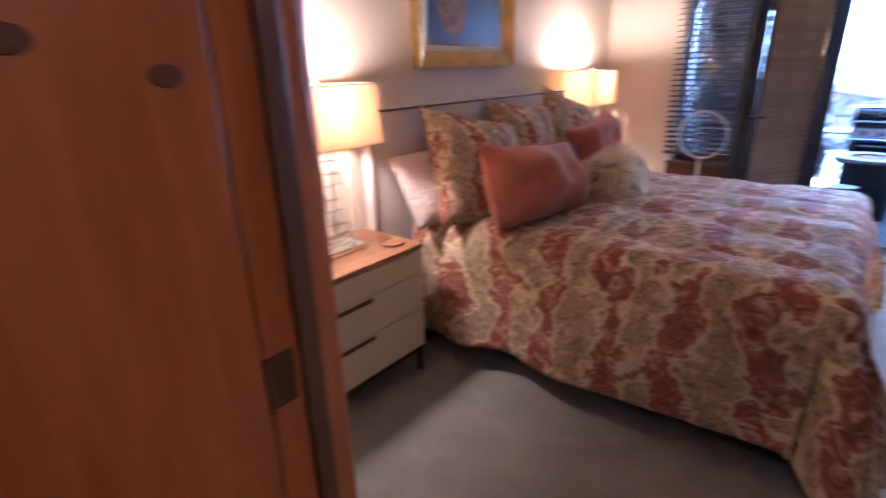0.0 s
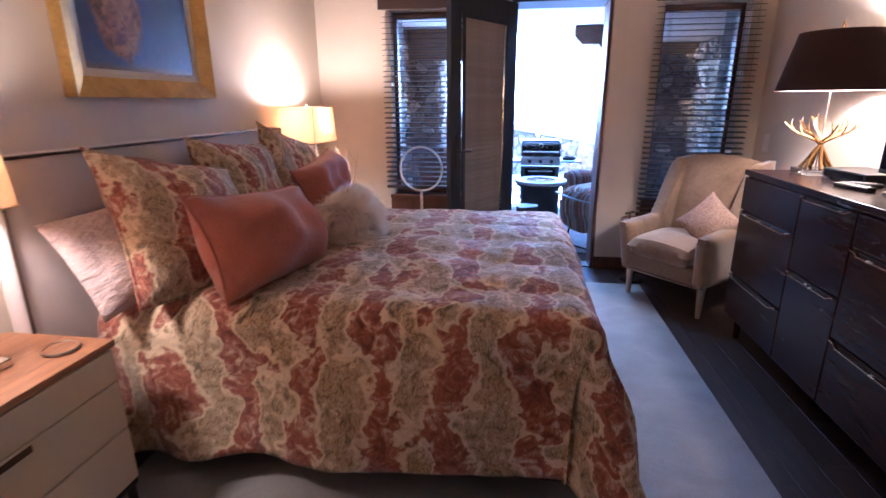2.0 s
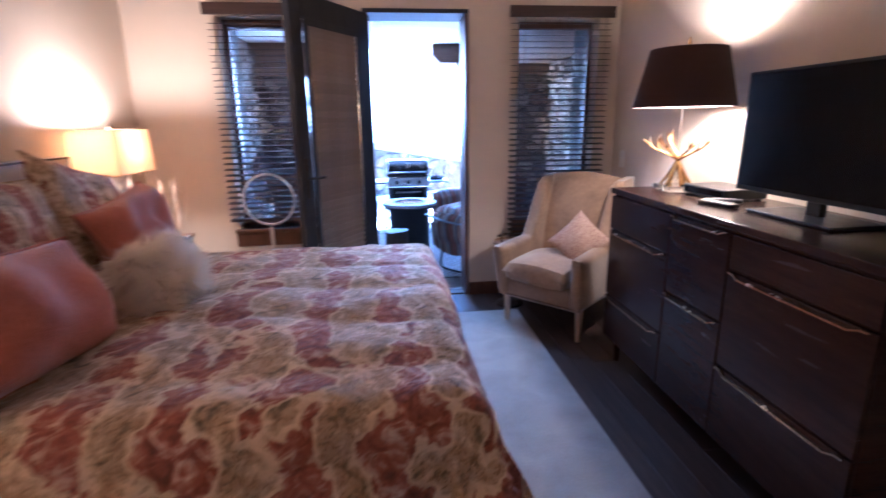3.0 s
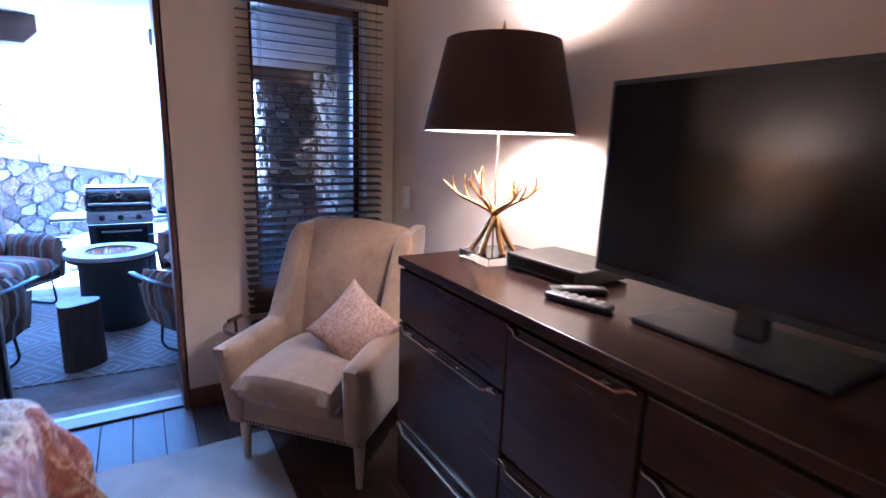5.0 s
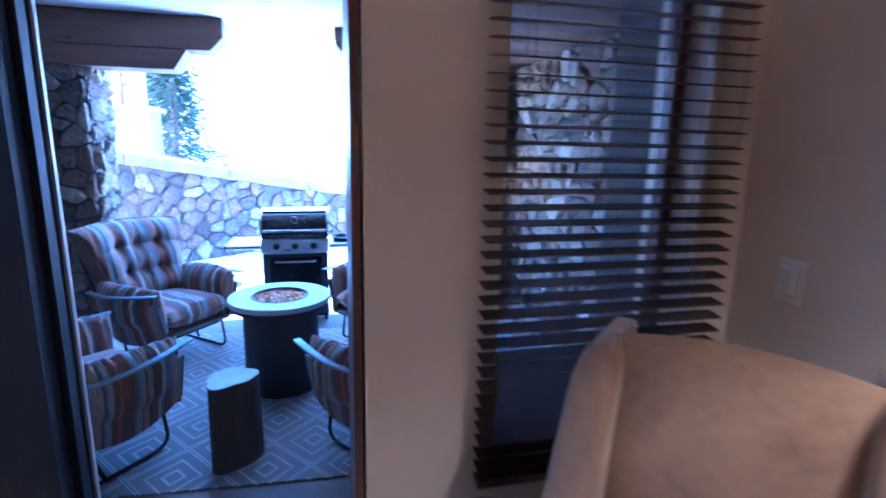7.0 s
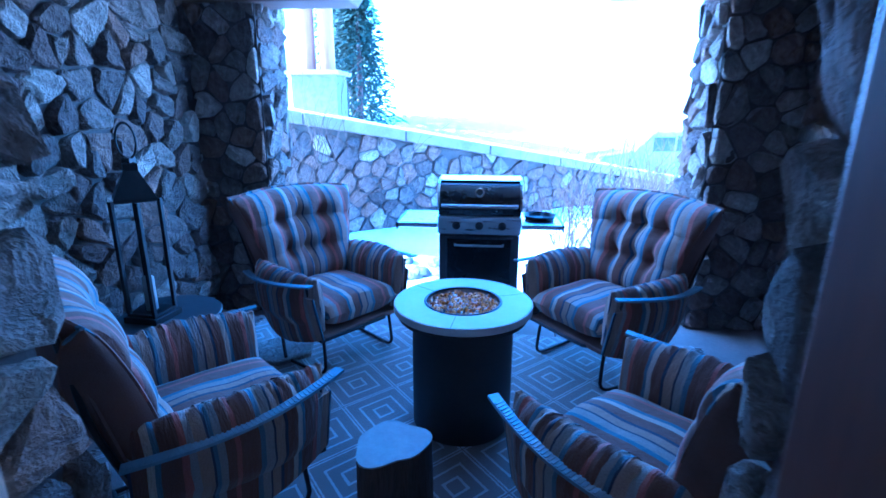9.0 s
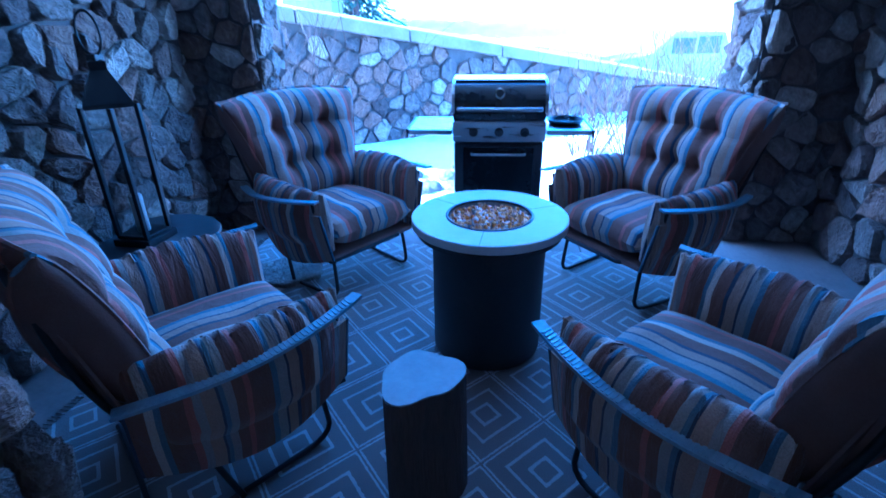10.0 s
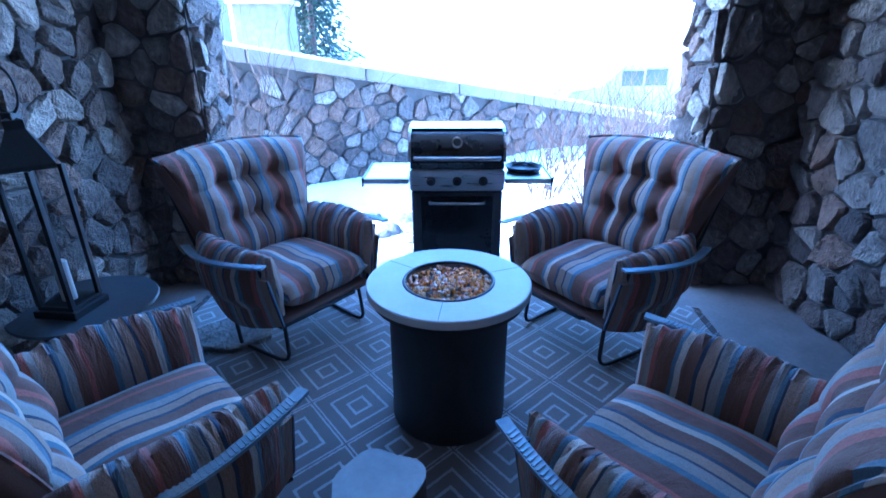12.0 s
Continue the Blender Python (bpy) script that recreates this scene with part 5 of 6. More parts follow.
def bracket(x0, x1, xs, z0, zs, z1):
    """A stepped timber bracket; xs is where the lower step ends."""
    b = thing("timber_bracket", "stained timber bracket with a stepped end under the patio roof", "bracket", group="timber brackets")
    s = 0.10 if x1 > x0 else -0.10
    turn = pose(0, PY1 + 0.22, 0, 90, 0, 0)
    part("upper_beam", moved(slab([(x0, zs), (x1 - s, zs), (x1, zs + 0.10), (x1, z1), (x0, z1)], 0, 0.27, 0.008), turn), TIMBER, b)
    part("lower_beam", moved(slab([(x0, z0), (xs - s, z0), (xs, zs - 0.002), (x0, zs - 0.002)], 0, 0.27, 0.008), turn), TIMBER, b)
    return b


bracket(PX0, -1.20, -1.46, 1.91, 2.06, 2.299)
bracket(PX1, -0.37, -0.06, 1.93, 2.07, 2.299)

# beam added to keep the ceiling dark where the window looks out on it
beam = thing("timber_beam", "added timber beam that covers the pale patio ceiling behind the window", "beam")
part("beam", box(0.10, PX1 - 0.002, 4.79, PY1 - 0.06, 2.06, 2.299, 0.01), TIMBER, beam)

# unseen storeys, roof and deck, added to keep the sun off the patio
house = thing("house_upper", "unseen storeys added above the rooms to shade the patio", "house")
part("wall", box(-7, 5, -6, 4.5, 2.85, 5.2), CONCRETE, house)
part("roof", box(-7.5, 5.5, -6.5, 6.0, 5.2, 5.5, 0.02), TIMBER, house)
part("shade_deck", box(PX0 - 0.6, PX1 + 0.6, 4.5, 7.95, 2.43, 2.80), CONCRETE, house)

# ---------------------------------------------------------------- patio things
pr = thing("patio_rug", "flat woven outdoor rug with nested lozenges", "rug", pose(-1.159, 6.268, PZ + 0.001, 0, 0, -3.5))
part("field", box(-1.12, 1.72, -1.00, 0.98, 0, 0.009, 0.003), PRUG, pr)
rng = random.Random(5)
for x in (-1.12, 1.72):
    fr = bmesh.new()
    for k in range(110):
        yy = -1.02 + 2.0 * k / 110
        d = (1 if x > 0 else -1)
        box(min(x, x + d * 0.045), max(x, x + d * 0.045), yy, yy + 0.006, 0.0005, 0.004, bm=fr)
    tagged(part("fringe", fr, PRUG, pr), kind="stuff")
tagged(part("doormat", box(-1.14, -0.44, 4.70, 5.08, PZ + 0.001, PZ + 0.013, 0.004), MATT), "dark brown coir doormat on the concrete", "doormat")

ft = thing("fire_table", "round dark fire table with a pale stone top and amber glass", "fire table", pose(-0.78, 6.26, PZ + 0.010))
part("body", lathe([(0, 0), (0.225, 0), (0.228, 0.01), (0.228, 0.53), (0, 0.53)], 64), PITBODY, ft, "dark cylindrical body", True)
part("top", lathe([(0.172, 0.545), (0.172, 0.588), (0.175, 0.592), (0.305, 0.592), (0.309, 0.588), (0.309, 0.562), (0.305, 0.558), (0.172, 0.545)], 72), TABLETOP, ft, "pale stone ring top")
part("apron", lathe([(0.0, 0.531), (0.29, 0.531), (0.29, 0.544), (0, 0.544)], 64), PITBODY, ft)
part("rim", tube([(0.168 * math.cos(a * math.tau / 64), 0.168 * math.sin(a * math.tau / 64), 0.590) for a in range(64)], 0.006, 8, closed=True), IRON, ft, "black burner rim", True)
for a in (0.4, 2.5, 4.6):
    part("seam", moved(box(0.174, 0.302, -0.0009, 0.0009, 0.5905, 0.5926), pose(0, 0, 0, 0, 0, math.degrees(a))), PITBODY, ft)
rng = random.Random(9)
gl = bmesh.new()
for k in range(520):
    r, a = 0.158 * math.sqrt(rng.random()), rng.random() * math.tau
    s = rng.uniform(0.006, 0.012)
    c = bmesh.new()
    bmesh.ops.create_icosphere(c, subdivisions=1, radius=s)
    for v in c.verts:
        v.co *= rng.uniform(0.7, 1.25)
    add(gl, moved(c, pose(r * math.cos(a), r * math.sin(a), 0.565 + rng.uniform(0, 0.014))))
me_gl = part("fire_glass", gl, FIREGLASS2, ft, "amber and clear tumbled fire glass")
tagged(me_gl, kind="stuff")
part("burner_pan", lathe([(0, 0.548), (0.166, 0.548), (0.168, 0.56), (0, 0.560)], 40), IRON, ft)

stump = thing("log_stump", "sawn log stump used as a stool on the rug", "stump", pose(-0.955, 5.47, PZ + 0.010, 0, 0, 10))
rng = random.Random(31)


def stump_ring(k, seg=40):
    a = k * math.tau / seg
    return 0.108 * (1 + 0.10 * math.sin(2 * a + 0.5) + 0.10 * math.sin(3 * a + 1.9) + 0.06 * math.sin(5 * a))


b = bmesh.new()
rings = []
for lev in range(9):
    z = 0.425 * lev / 8
    rings.append([b.verts.new(((stump_ring(k) * (1.05 - 0.05 * lev / 8) + 0.003 * noise.noise(Vector((k * 0.7, z * 9, 2)))) * math.cos(k * math.tau / 40),
                               (stump_ring(k) * (1.05 - 0.05 * lev / 8)) * math.sin(k * math.tau / 40), z)) for k in range(40)])
for a, c in zip(rings, rings[1:]):
    for k in range(40):
        b.faces.new((a[k], a[(k + 1) % 40], c[(k + 1) % 40], c[k]))
b.faces.new(rings[0])
part("bark", b, BARK, stump, "dark rough bark", True)
b = slab([(stump_ring(k) * 1.0 * math.cos(k * math.tau / 40), stump_ring(k) * math.sin(k * math.tau / 40)) for k in range(40)], 0.421, 0.430)
part("cut_top", b, ENDGRAIN, stump, "pale sawn top")


def patio_chair(m, swing=0.0):
    """A deep iron spring chair with striped cushions. It faces -y; x runs across it."""
    c = thing("patio_chair", "wrought iron patio chair with striped tufted cushions on sled legs", "patio chair", m, "chairs round the fire table")
    # seat
    part("seat_cushion", moved(cushion(0.50, 0.54, 0.19, 20, 20, 0.02, 3, 0.016, 0.24), pose(0, -0.01, 0.36, 90, 0, 0)), SEATX, c, "striped seat cushion", True)
    # tufted back
    b = bmesh.new()
    nu, nv = 44, 44
    fr, bk = [], []
    for i in range(nu + 1):
        u = -1 + 2 * i / nu
        ra, rb = [], []
        for j in range(nv + 1):
            v = j / nv
            halfw = 0.255 + 0.15 * v ** 1.2
            x = u * halfw
            z = 0.40 + 0.56 * v - 0.03 * u * u * v
            y0 = 0.24 + 0.20 * v - 0.09 * abs(u) ** 2.2 * (0.35 + 0.65 * v)
            rim = max(0.0, (1 - u ** 6) * (1 - (2 * v - 1) ** 6)) ** 0.5
            tu = 0.0
            for px in (-0.42, 0.0, 0.42):
                for pv in (0.36, 0.68):
                    d2 = ((u - px) / 0.13) ** 2 + ((v - pv) / 0.085) ** 2
                    tu += math.exp(-d2)
            ridge = 0.019 * (abs(math.sin(u * 7.48)) ** 0.5 + abs(math.cos((v - 0.2) * 9.8)) ** 0.5)
            puff = 0.055 + ridge - 0.050 * tu
            ra.append(b.verts.new((x, y0 - (0.02 + puff) * rim, z + 0.01 * rim)))
            rb.append(b.verts.new((x, y0 + 0.045 * rim, z)))
        fr.append(ra)
        bk.append(rb)
    for i in range(nu):
        for j in range(nv):
            b.faces.new((fr[i][j], fr[i + 1][j], fr[i + 1][j + 1], fr[i][j + 1]))
            b.faces.new((bk[i][j], bk[i][j + 1], bk[i + 1][j + 1], bk[i + 1][j]))
    bmesh.ops.remove_doubles(b, verts=b.verts[:], dist=0.0008)
    back = part("back_cushion", b, SEATX, c, "tufted striped back cushion", True)
    part("welt", tube([v for v in [(-0.405 + 0.81 * k / 24, 0.44 - 0.09 * abs(-1 + 2 * k / 24) ** 2.2, 0.962 - 0.03 * (-1 + k / 12) ** 2) for k in range(25)]], 0.007, 6), SEATX, back, "", True)
    for sx in (-1, 1):
        # side of the back cushion, in plain cloth between two welts
        def gusset(u, v):
            halfw = 0.252 + 0.15 * v ** 1.2
            y0 = 0.24 + 0.20 * v - 0.09 * (0.35 + 0.65 * v)
            belly = math.sin(math.pi * min(1.0, max(0.0, v))) ** 0.5
            return (sx * (halfw - 0.004 + 0.012 * math.sin(math.pi * u)), y0 + (u - 0.25) * 0.15 * belly, 0.41 + 0.52 * v)
        part("gusset", soft_panel(gusset, 8, 14, 0.02), BROWNCLOTH, back, "plain brown cushion side", True)
        for u in (0.0, 1.0):
            part("welt", tube([gusset(u, k / 20) for k in range(21)], 0.006, 6), SEATX, back, "", True)
        # padded arm: an upright cushion that bows outwards and rolls over its top
        def arm(u, v):
            y = -0.27 + 0.56 * u
            bow = 0.05 * math.sin(math.pi * u)
            pleat = math.sin(u * 78 + 2.2 * math.sin(u * 19)) * (0.25 + 0.75 * v)
            return (sx * (0.270 + bow + 0.025 * v + 0.004 * pleat), y, 0.30 + v * (0.285 + 0.02 * math.sin(u * 3) + 0.005 * pleat))
        part("arm_cushion", soft_panel(arm, 64, 16, 0.185, 0.10, 3.2), ARMY, c, "gathered striped arm cushion", True)

        def skirt(u, v):
            y = -0.285 + 0.60 * u
            bow = 0.06 * math.sin(math.pi * u)
            return (sx * (0.335 + bow - 0.05 * (1 - v)), y, 0.255 + v * 0.24 - 0.06 * math.sin(u * 3.1) * (1 - v))
        part("side_panel", soft_panel(skirt, 16, 8, 0.022), ARMY, c, "striped side panel", True)
        rail = [(sx * (0.362 + 0.062 * math.sin(math.pi * k / 16)), -0.31 + 0.64 * k / 16, 0.575 - 0.055 * (k / 16) ** 0.8) for k in range(17)]
        r = part("arm_rail", ribbon(rail, 0.036, 0.010), HAMMERED, c, "hammered iron arm rail")
        nub = bmesh.new()
        for k in range(1, 16):
            for f in (0.0, 0.33, 0.66):
                p = Vector(rail[k]).lerp(Vector(rail[min(k + 1, 16)]), f)
                box(p.x - 0.014, p.x + 0.014, p.y - 0.0035, p.y + 0.0035, p.z + 0.004, p.z + 0.0072, bm=nub)
        tagged(part("ribbing", nub, HAMMERED, r), kind="stuff")
        leg = rounded([(sx * 0.235, -0.20, 0.25), (sx * 0.24, -0.215, 0.14), (sx * 0.245, -0.225, 0.012), (sx * 0.265, -0.05, 0.010), (sx * 0.29, 0.33, 0.010)], 2)
        part("arm_post", tube(rounded([(sx * 0.345, -0.245, 0.55), (sx * 0.325, -0.24, 0.42), (sx * 0.28, -0.23, 0.25)]), 0.008, 8), IRON, c, "", True)
        part("sled_leg", tube(leg, 0.0095, 8), IRON, c, "bent iron sled leg", True)
        part("rear_strut", tube(rounded([(sx * 0.29, 0.10, 0.012), (sx * 0.28, 0.14, 0.14), (sx * 0.27, 0.16, 0.23)]), 0.010, 8), IRON, c, "", True)
        part("back_post", tube(rounded([(sx * 0.30, 0.20, 0.24), (sx * 0.31, 0.36, 0.55), (sx * 0.385, 0.40, 0.92)]), 0.009, 8), IRON, c, "", True)
    part("seat_frame", tube(rounded([(-0.29, -0.27, 0.245), (0.29, -0.27, 0.245), (0.28, 0.25, 0.225), (-0.28, 0.25, 0.225)], 1), 0.010, 8, closed=True), IRON, c)
    part("seat_deck", box(-0.27, 0.27, -0.26, 0.26, 0.235, 0.262, 0.01), BROWNCLOTH, c)
    part("back_panel", soft_panel(lambda u, v: ((u - 0.5) * (0.52 + 0.27 * v), 0.29 + 0.20 * v - 0.09 * abs(2 * u - 1) ** 2.2 * (0.35 + 0.65 * v), 0.26 + 0.68 * v), 14, 10, 0.02), BROWNCLOTH, c, "plain brown back cloth", True)
    part("cross_bar", tube([(-0.29, 0.32, 0.012), (0.29, 0.32, 0.012)], 0.009, 8), IRON, c)
    return c


CHAIRS = [(-1.634, 5.66, 136.4), (-0.174, 5.553, 223.8), (-1.57, 6.877, 54.0), (-0.047, 6.853, -53.8)]
cx, cy, ca = CHAIRS[0]
ch0 = patio_chair(pose(cx, cy, PZ + 0.010, 0, 0, ca))
for cx, cy, ca in CHAIRS[1:]:
    copy_thing(ch0, pose(cx, cy, PZ + 0.010, 0, 0, ca))

# gas grill
g = thing("gas_grill", "black gas grill with steel trim and two side shelves", "grill", pose(-0.735, 7.62, PZ))
part("cabinet", box(-0.27, 0.27, -0.20, 0.22, 0.07, 0.62, 0.012), GRILLGREY, g, "graphite enamel cabinet")
gd = part("cabinet_door", box(-0.215, 0.215, -0.211, -0.201, 0.10, 0.60, 0.004), GRILLBLACK, g, "black lower door")
for x0, x1, z0, z1 in ((-0.225, -0.212, 0.095, 0.605), (0.212, 0.225, 0.095, 0.605), (-0.212, 0.212, 0.095, 0.107), (-0.212, 0.212, 0.593, 0.605)):
    part("door_trim", box(x0, x1, -0.215, -0.201, z0, z1, 0.003), GRILLGREY, gd, "graphite door trim")
part("door_handle", tube(rounded([(-0.16, -0.214, 0.555), (-0.16, -0.245, 0.555), (0.16, -0.245, 0.555), (0.16, -0.214, 0.555)], 1), 0.008), STEEL, g)
cp2 = part("control_panel", box(-0.275, 0.275, -0.245, -0.16, 0.63, 0.755, 0.012), STEEL, g, "stainless control panel")
for x in (-0.15, 0.0, 0.15):
    part("knob", moved(lathe([(0, 0), (0.026, 0), (0.026, 0.012), (0.019, 0.016), (0.018, 0.034), (0, 0.036)], 24), pose(x, -0.245, 0.692, 90, 0, 0)), PLASTIC, cp2, "black control knob", True)
part("firebox", box(-0.272, 0.272, -0.22, 0.22, 0.75, 0.80, 0.01), GRILLBLACK, g)
b = bmesh.new()
prof = [(-0.235, 0.80), (-0.235, 0.83), (-0.215, 0.905), (-0.165, 0.955), (-0.10, 0.972), (0.12, 0.972), (0.19, 0.94), (0.225, 0.86), (0.225, 0.80)]
left = [b.verts.new((-0.262, y, z)) for y, z in prof]
right = [b.verts.new((0.262, y, z)) for y, z in prof]
for k in range(len(prof) - 1):
    b.faces.new((left[k], left[k + 1], right[k + 1], right[k]))
b.faces.new(left)
b.faces.new(right[::-1])
lid = part("lid", b, GRILLBLACK, g, "black enamel lid", True)
for sx in (-1, 1):
    b = bmesh.new()
    a1 = [b.verts.new((sx * 0.2625, y * 1.03, 0.80 + (z - 0.80) * 1.03)) for y, z in prof]
    a2 = [b.verts.new((sx * 0.278, y * 1.03, 0.80 + (z - 0.80) * 1.03)) for y, z in prof]
    for k in range(len(prof) - 1):
        b.faces.new((a1[k], a1[k + 1], a2[k + 1], a2[k]))
    b.faces.new(a1)
    b.faces.new(a2[::-1])
    part("lid_end", b, STEEL, lid, "cast steel lid end")
part("lid_band", box(-0.262, 0.262, -0.150, 0.10, 0.9725, 0.978, 0.002), STEEL, lid, "steel band")
part("lid_handle", tube(rounded([(-0.24, -0.235, 0.822), (-0.24, -0.275, 0.825), (0.24, -0.275, 0.825), (0.24, -0.235, 0.822)], 1), 0.012), STEEL, lid, "steel lid handle", True)
part("thermometer", moved(lathe([(0, 0), (0.032, 0), (0.032, 0.008), (0.026, 0.012), (0, 0.011)], 28), pose(0, -0.213, 0.905, 72, 0, 0)), CHROME, lid, "round chrome thermometer")
part("dial", moved(lathe([(0, 0.0118), (0.021, 0.0118), (0.021, 0.0135), (0, 0.0135)], 24), pose(0, -0.213, 0.905, 72, 0, 0)), PLASTIC, lid)
for sx in (-1, 1):
    sh = part("side_shelf", box(min(sx * 0.28, sx * 0.545), max(sx * 0.28, sx * 0.545), -0.22, 0.20, 0.665, 0.70, 0.008), STEEL, g, "pale steel side shelf")
    part("shelf_end", box(min(sx * 0.545, sx * 0.556), max(sx * 0.545, sx * 0.556), -0.225, 0.205, 0.650, 0.704, 0.004), PLASTIC, sh)
for x in (-0.24, 0.24):
    for y in (-0.15, 0.17):
        w = part("wheel", moved(lathe([(0, -0.014), (0.034, -0.014), (0.036, 0), (0.034, 0.014), (0, 0.014)], 20), pose(x, y, 0.036, 0, 90, 0)), TYRE, g, "", True)
part("tub_frame", box(-0.265, 0.265, -0.2, 0.21, 0.055, 0.075), IRON, g)
pan = thing("grill_pan", "black cast iron pan with tongs on the grill shelf", "pan", pose(-0.735 + 0.41, 7.60, PZ + 0.701))
part("pan_body", lathe([(0, 0), (0.095, 0), (0.115, 0.03), (0.111, 0.031), (0.092, 0.005), (0, 0.005)], 32), IRON, pan, "", True)
part("handle", ribbon([(0.0, -0.02, 0.034), (0.03, 0.05, 0.038), (0.05, 0.09, 0.034)], 0.022, 0.008), IRON, pan)
part("tongs", tube(rounded([(-0.07, -0.02, 0.035), (-0.02, 0.0, 0.05), (0.05, 0.02, 0.036)]), 0.006), IRON, pan)

# lantern on a low round table
lt = thing("round_side_table", "low round black metal side table on the patio", "side table", pose(-2.40, 6.52, PZ))
part("top", lathe([(0, 0.345), (0.285, 0.345), (0.29, 0.352), (0.285, 0.36), (0, 0.36)], 48), ZINC, lt, "round metal top", True)
for k in range(3):
    a = k * math.tau / 3
    part("leg", tube(rounded([(0.22 * math.cos(a), 0.22 * math.sin(a), 0.345), (0.12 * math.cos(a), 0.12 * math.sin(a), 0.15), (0.23 * math.cos(a), 0.23 * math.sin(a), 0.003)]), 0.010), IRON, lt)
ln = thing("lantern", "tall black metal lantern with glass sides and a ring handle", "lantern", pose(-2.415, 6.46, PZ + 0.361, 0, 0, -6) @ Matrix.Diagonal((0.74, 0.74, 1.12, 1)))
part("base", add(box(-0.13, 0.13, -0.13, 0.13, 0, 0.03, 0.005), box(-0.11, 0.11, -0.11, 0.11, 0.03, 0.045, 0.003)), BLACKMETAL, ln)
for sx in (-1, 1):
    for sy in (-1, 1):
        part("corner_post", box(sx * 0.1 - 0.013, sx * 0.1 + 0.013, sy * 0.1 - 0.013, sy * 0.1 + 0.013, 0.045, 0.56, 0.002), BLACKMETAL, ln)
for k in range(4):
    p = part("pane", moved(box(-0.09, 0.09, -0.0015, 0.0015, 0.05, 0.555), pose(0, 0, 0, 0, 0, 90 * k) @ pose(0, 0.1, 0)), THINGLASS, ln, "clear glass side")
    p.visible_shadow = False
part("roof", add(lathe([(0.175, 0.56), (0.175, 0.575), (0.06, 0.69), (0.06, 0.72), (0.0, 0.735)], 4), box(-0.03, 0.03, -0.03, 0.03, 0.72, 0.745, 0.004)), BLACKMETAL, ln, "pyramid metal roof")
part("ring", tube([(0.075 * math.cos(a * math.tau / 32), 0, 0.815 + 0.075 * math.sin(a * math.tau / 32)) for a in range(32)], 0.006, 8, closed=True), BLACKMETAL, ln, "ring handle", True)
part("candle", lathe([(0, 0.046), (0.038, 0.046), (0.038, 0.20), (0.03, 0.206), (0, 0.203)], 24), WAX, ln, "white pillar candle", True)

flag = thing("flagstone", "loose flat flagstone beside the rug", "flagstone", pose(-1.90, 6.80, PZ + 0.0))
part("slab", slab([(-0.2, -0.12), (0.05, -0.16), (0.2, -0.03), (0.16, 0.13), (-0.08, 0.16), (-0.22, 0.05)], 0.001, 0.035, 0.006), ROCK, flag)

# ---------------------------------------------------------------- outside
ground = bmesh.new()
n = 90
grid = []
for i in range(n + 1):
    row = []
    for j in range(n + 1):
        x = -60 + 120 * i / n
        yj = j / n
        y = -30 + 170 * yj
        up = 0.0
        if y > 11:
            up = 0.10 * (y - 11) + 0.004 * max(0, y - 20) ** 1.6
        z = -0.34 + up + 0.05 * noise.noise(Vector((x * 0.6, y * 0.6, 0))) + 0.8 * noise.noise(Vector((x * 0.05, y * 0.05, 5))) * min(1, max(0, (y - 14) / 20))
        z -= 1.55 * math.exp(-((x - 5.5) / 7) ** 2 - ((y - 20) / 4.5) ** 2)
        if y < 9:
            z = min(z, -0.34)
        row.append(ground.verts.new((x, y, z)))
    grid.append(row)
for i in range(n):
    for j in range(n):
        ground.faces.new((grid[i][j], grid[i + 1][j], grid[i + 1][j + 1], grid[i][j + 1]))
tagged(part("ground", ground, SNOW, smooth=True), "snow covered ground rising to a hillside", "ground", **STRUCT)

# snowy bed right outside the patio
bank = bmesh.new()
n = 40
grid = []
for i in range(n + 1):
    row = []
    for j in range(n + 1):
        x, y = -4.5 + 10 * i / n, 7.55 + 6.5 * j / n
        t = min(1, (y - 7.55) / 2.0)
        z = -0.29 + 0.22 * t + 0.05 * noise.noise(Vector((x * 1.3, y * 1.3, 1))) + 0.015 * noise.noise(Vector((x * 6, y * 6, 4)))
        row.append(bank.verts.new((x, y, z)))
    grid.append(row)
for i in range(n):
    for j in range(n):
        bank.faces.new((grid[i][j], grid[i + 1][j], grid[i + 1][j + 1], grid[i][j + 1]))
tagged(part("snow_bank", bank, SNOW, smooth=True), "snow lying over the planting bed", "snow", **STRUCT)
rng = random.Random(77)
for k in range(26):
    x, y = rng.uniform(-1.9, -0.9), rng.uniform(8.0, 9.0)
    if k > 17:
        x, y = rng.uniform(-0.2, 1.6), rng.uniform(8.1, 9.6)
    s = rng.uniform(0.04, 0.10)
    b = bmesh.new()
    bmesh.ops.create_icosphere(b, subdivisions=2, radius=s)
    for v in b.verts:
        v.co *= 1 + 0.3 * noise.noise(v.co * 14 + Vector((k, 0, 0)))
        v.co.z *= 0.6
    r = tagged(part("rock", b, ROCK, smooth=True), "small grey rock lying in the snow", "rock", "rocks in the snow")
    t = min(1, (y - 7.55) / 2.0)
    r.location = (x, y, -0.29 + 0.22 * t + 0.05 * noise.noise(Vector((x * 1.3, y * 1.3, 1))) + s * 0.15)

# retaining wall that runs down to the right
WA, WB = Vector((-3.6, 8.75, 0)), Vector((3.275, 13.22, 0))
along = (WB - WA)
LEN = along.length
ang = math.degrees(math.atan2(along.y, along.x))
rw = thing("retaining_wall", "fieldstone retaining wall with a sloping sandstone cap", "wall", **STRUCT)
MW = pose(WA.x, WA.y, -0.5, 0, 0, ang)


def cap_z(d):
    return 1.315 - 1.39 * d / LEN


b = bmesh.new()
vs = []
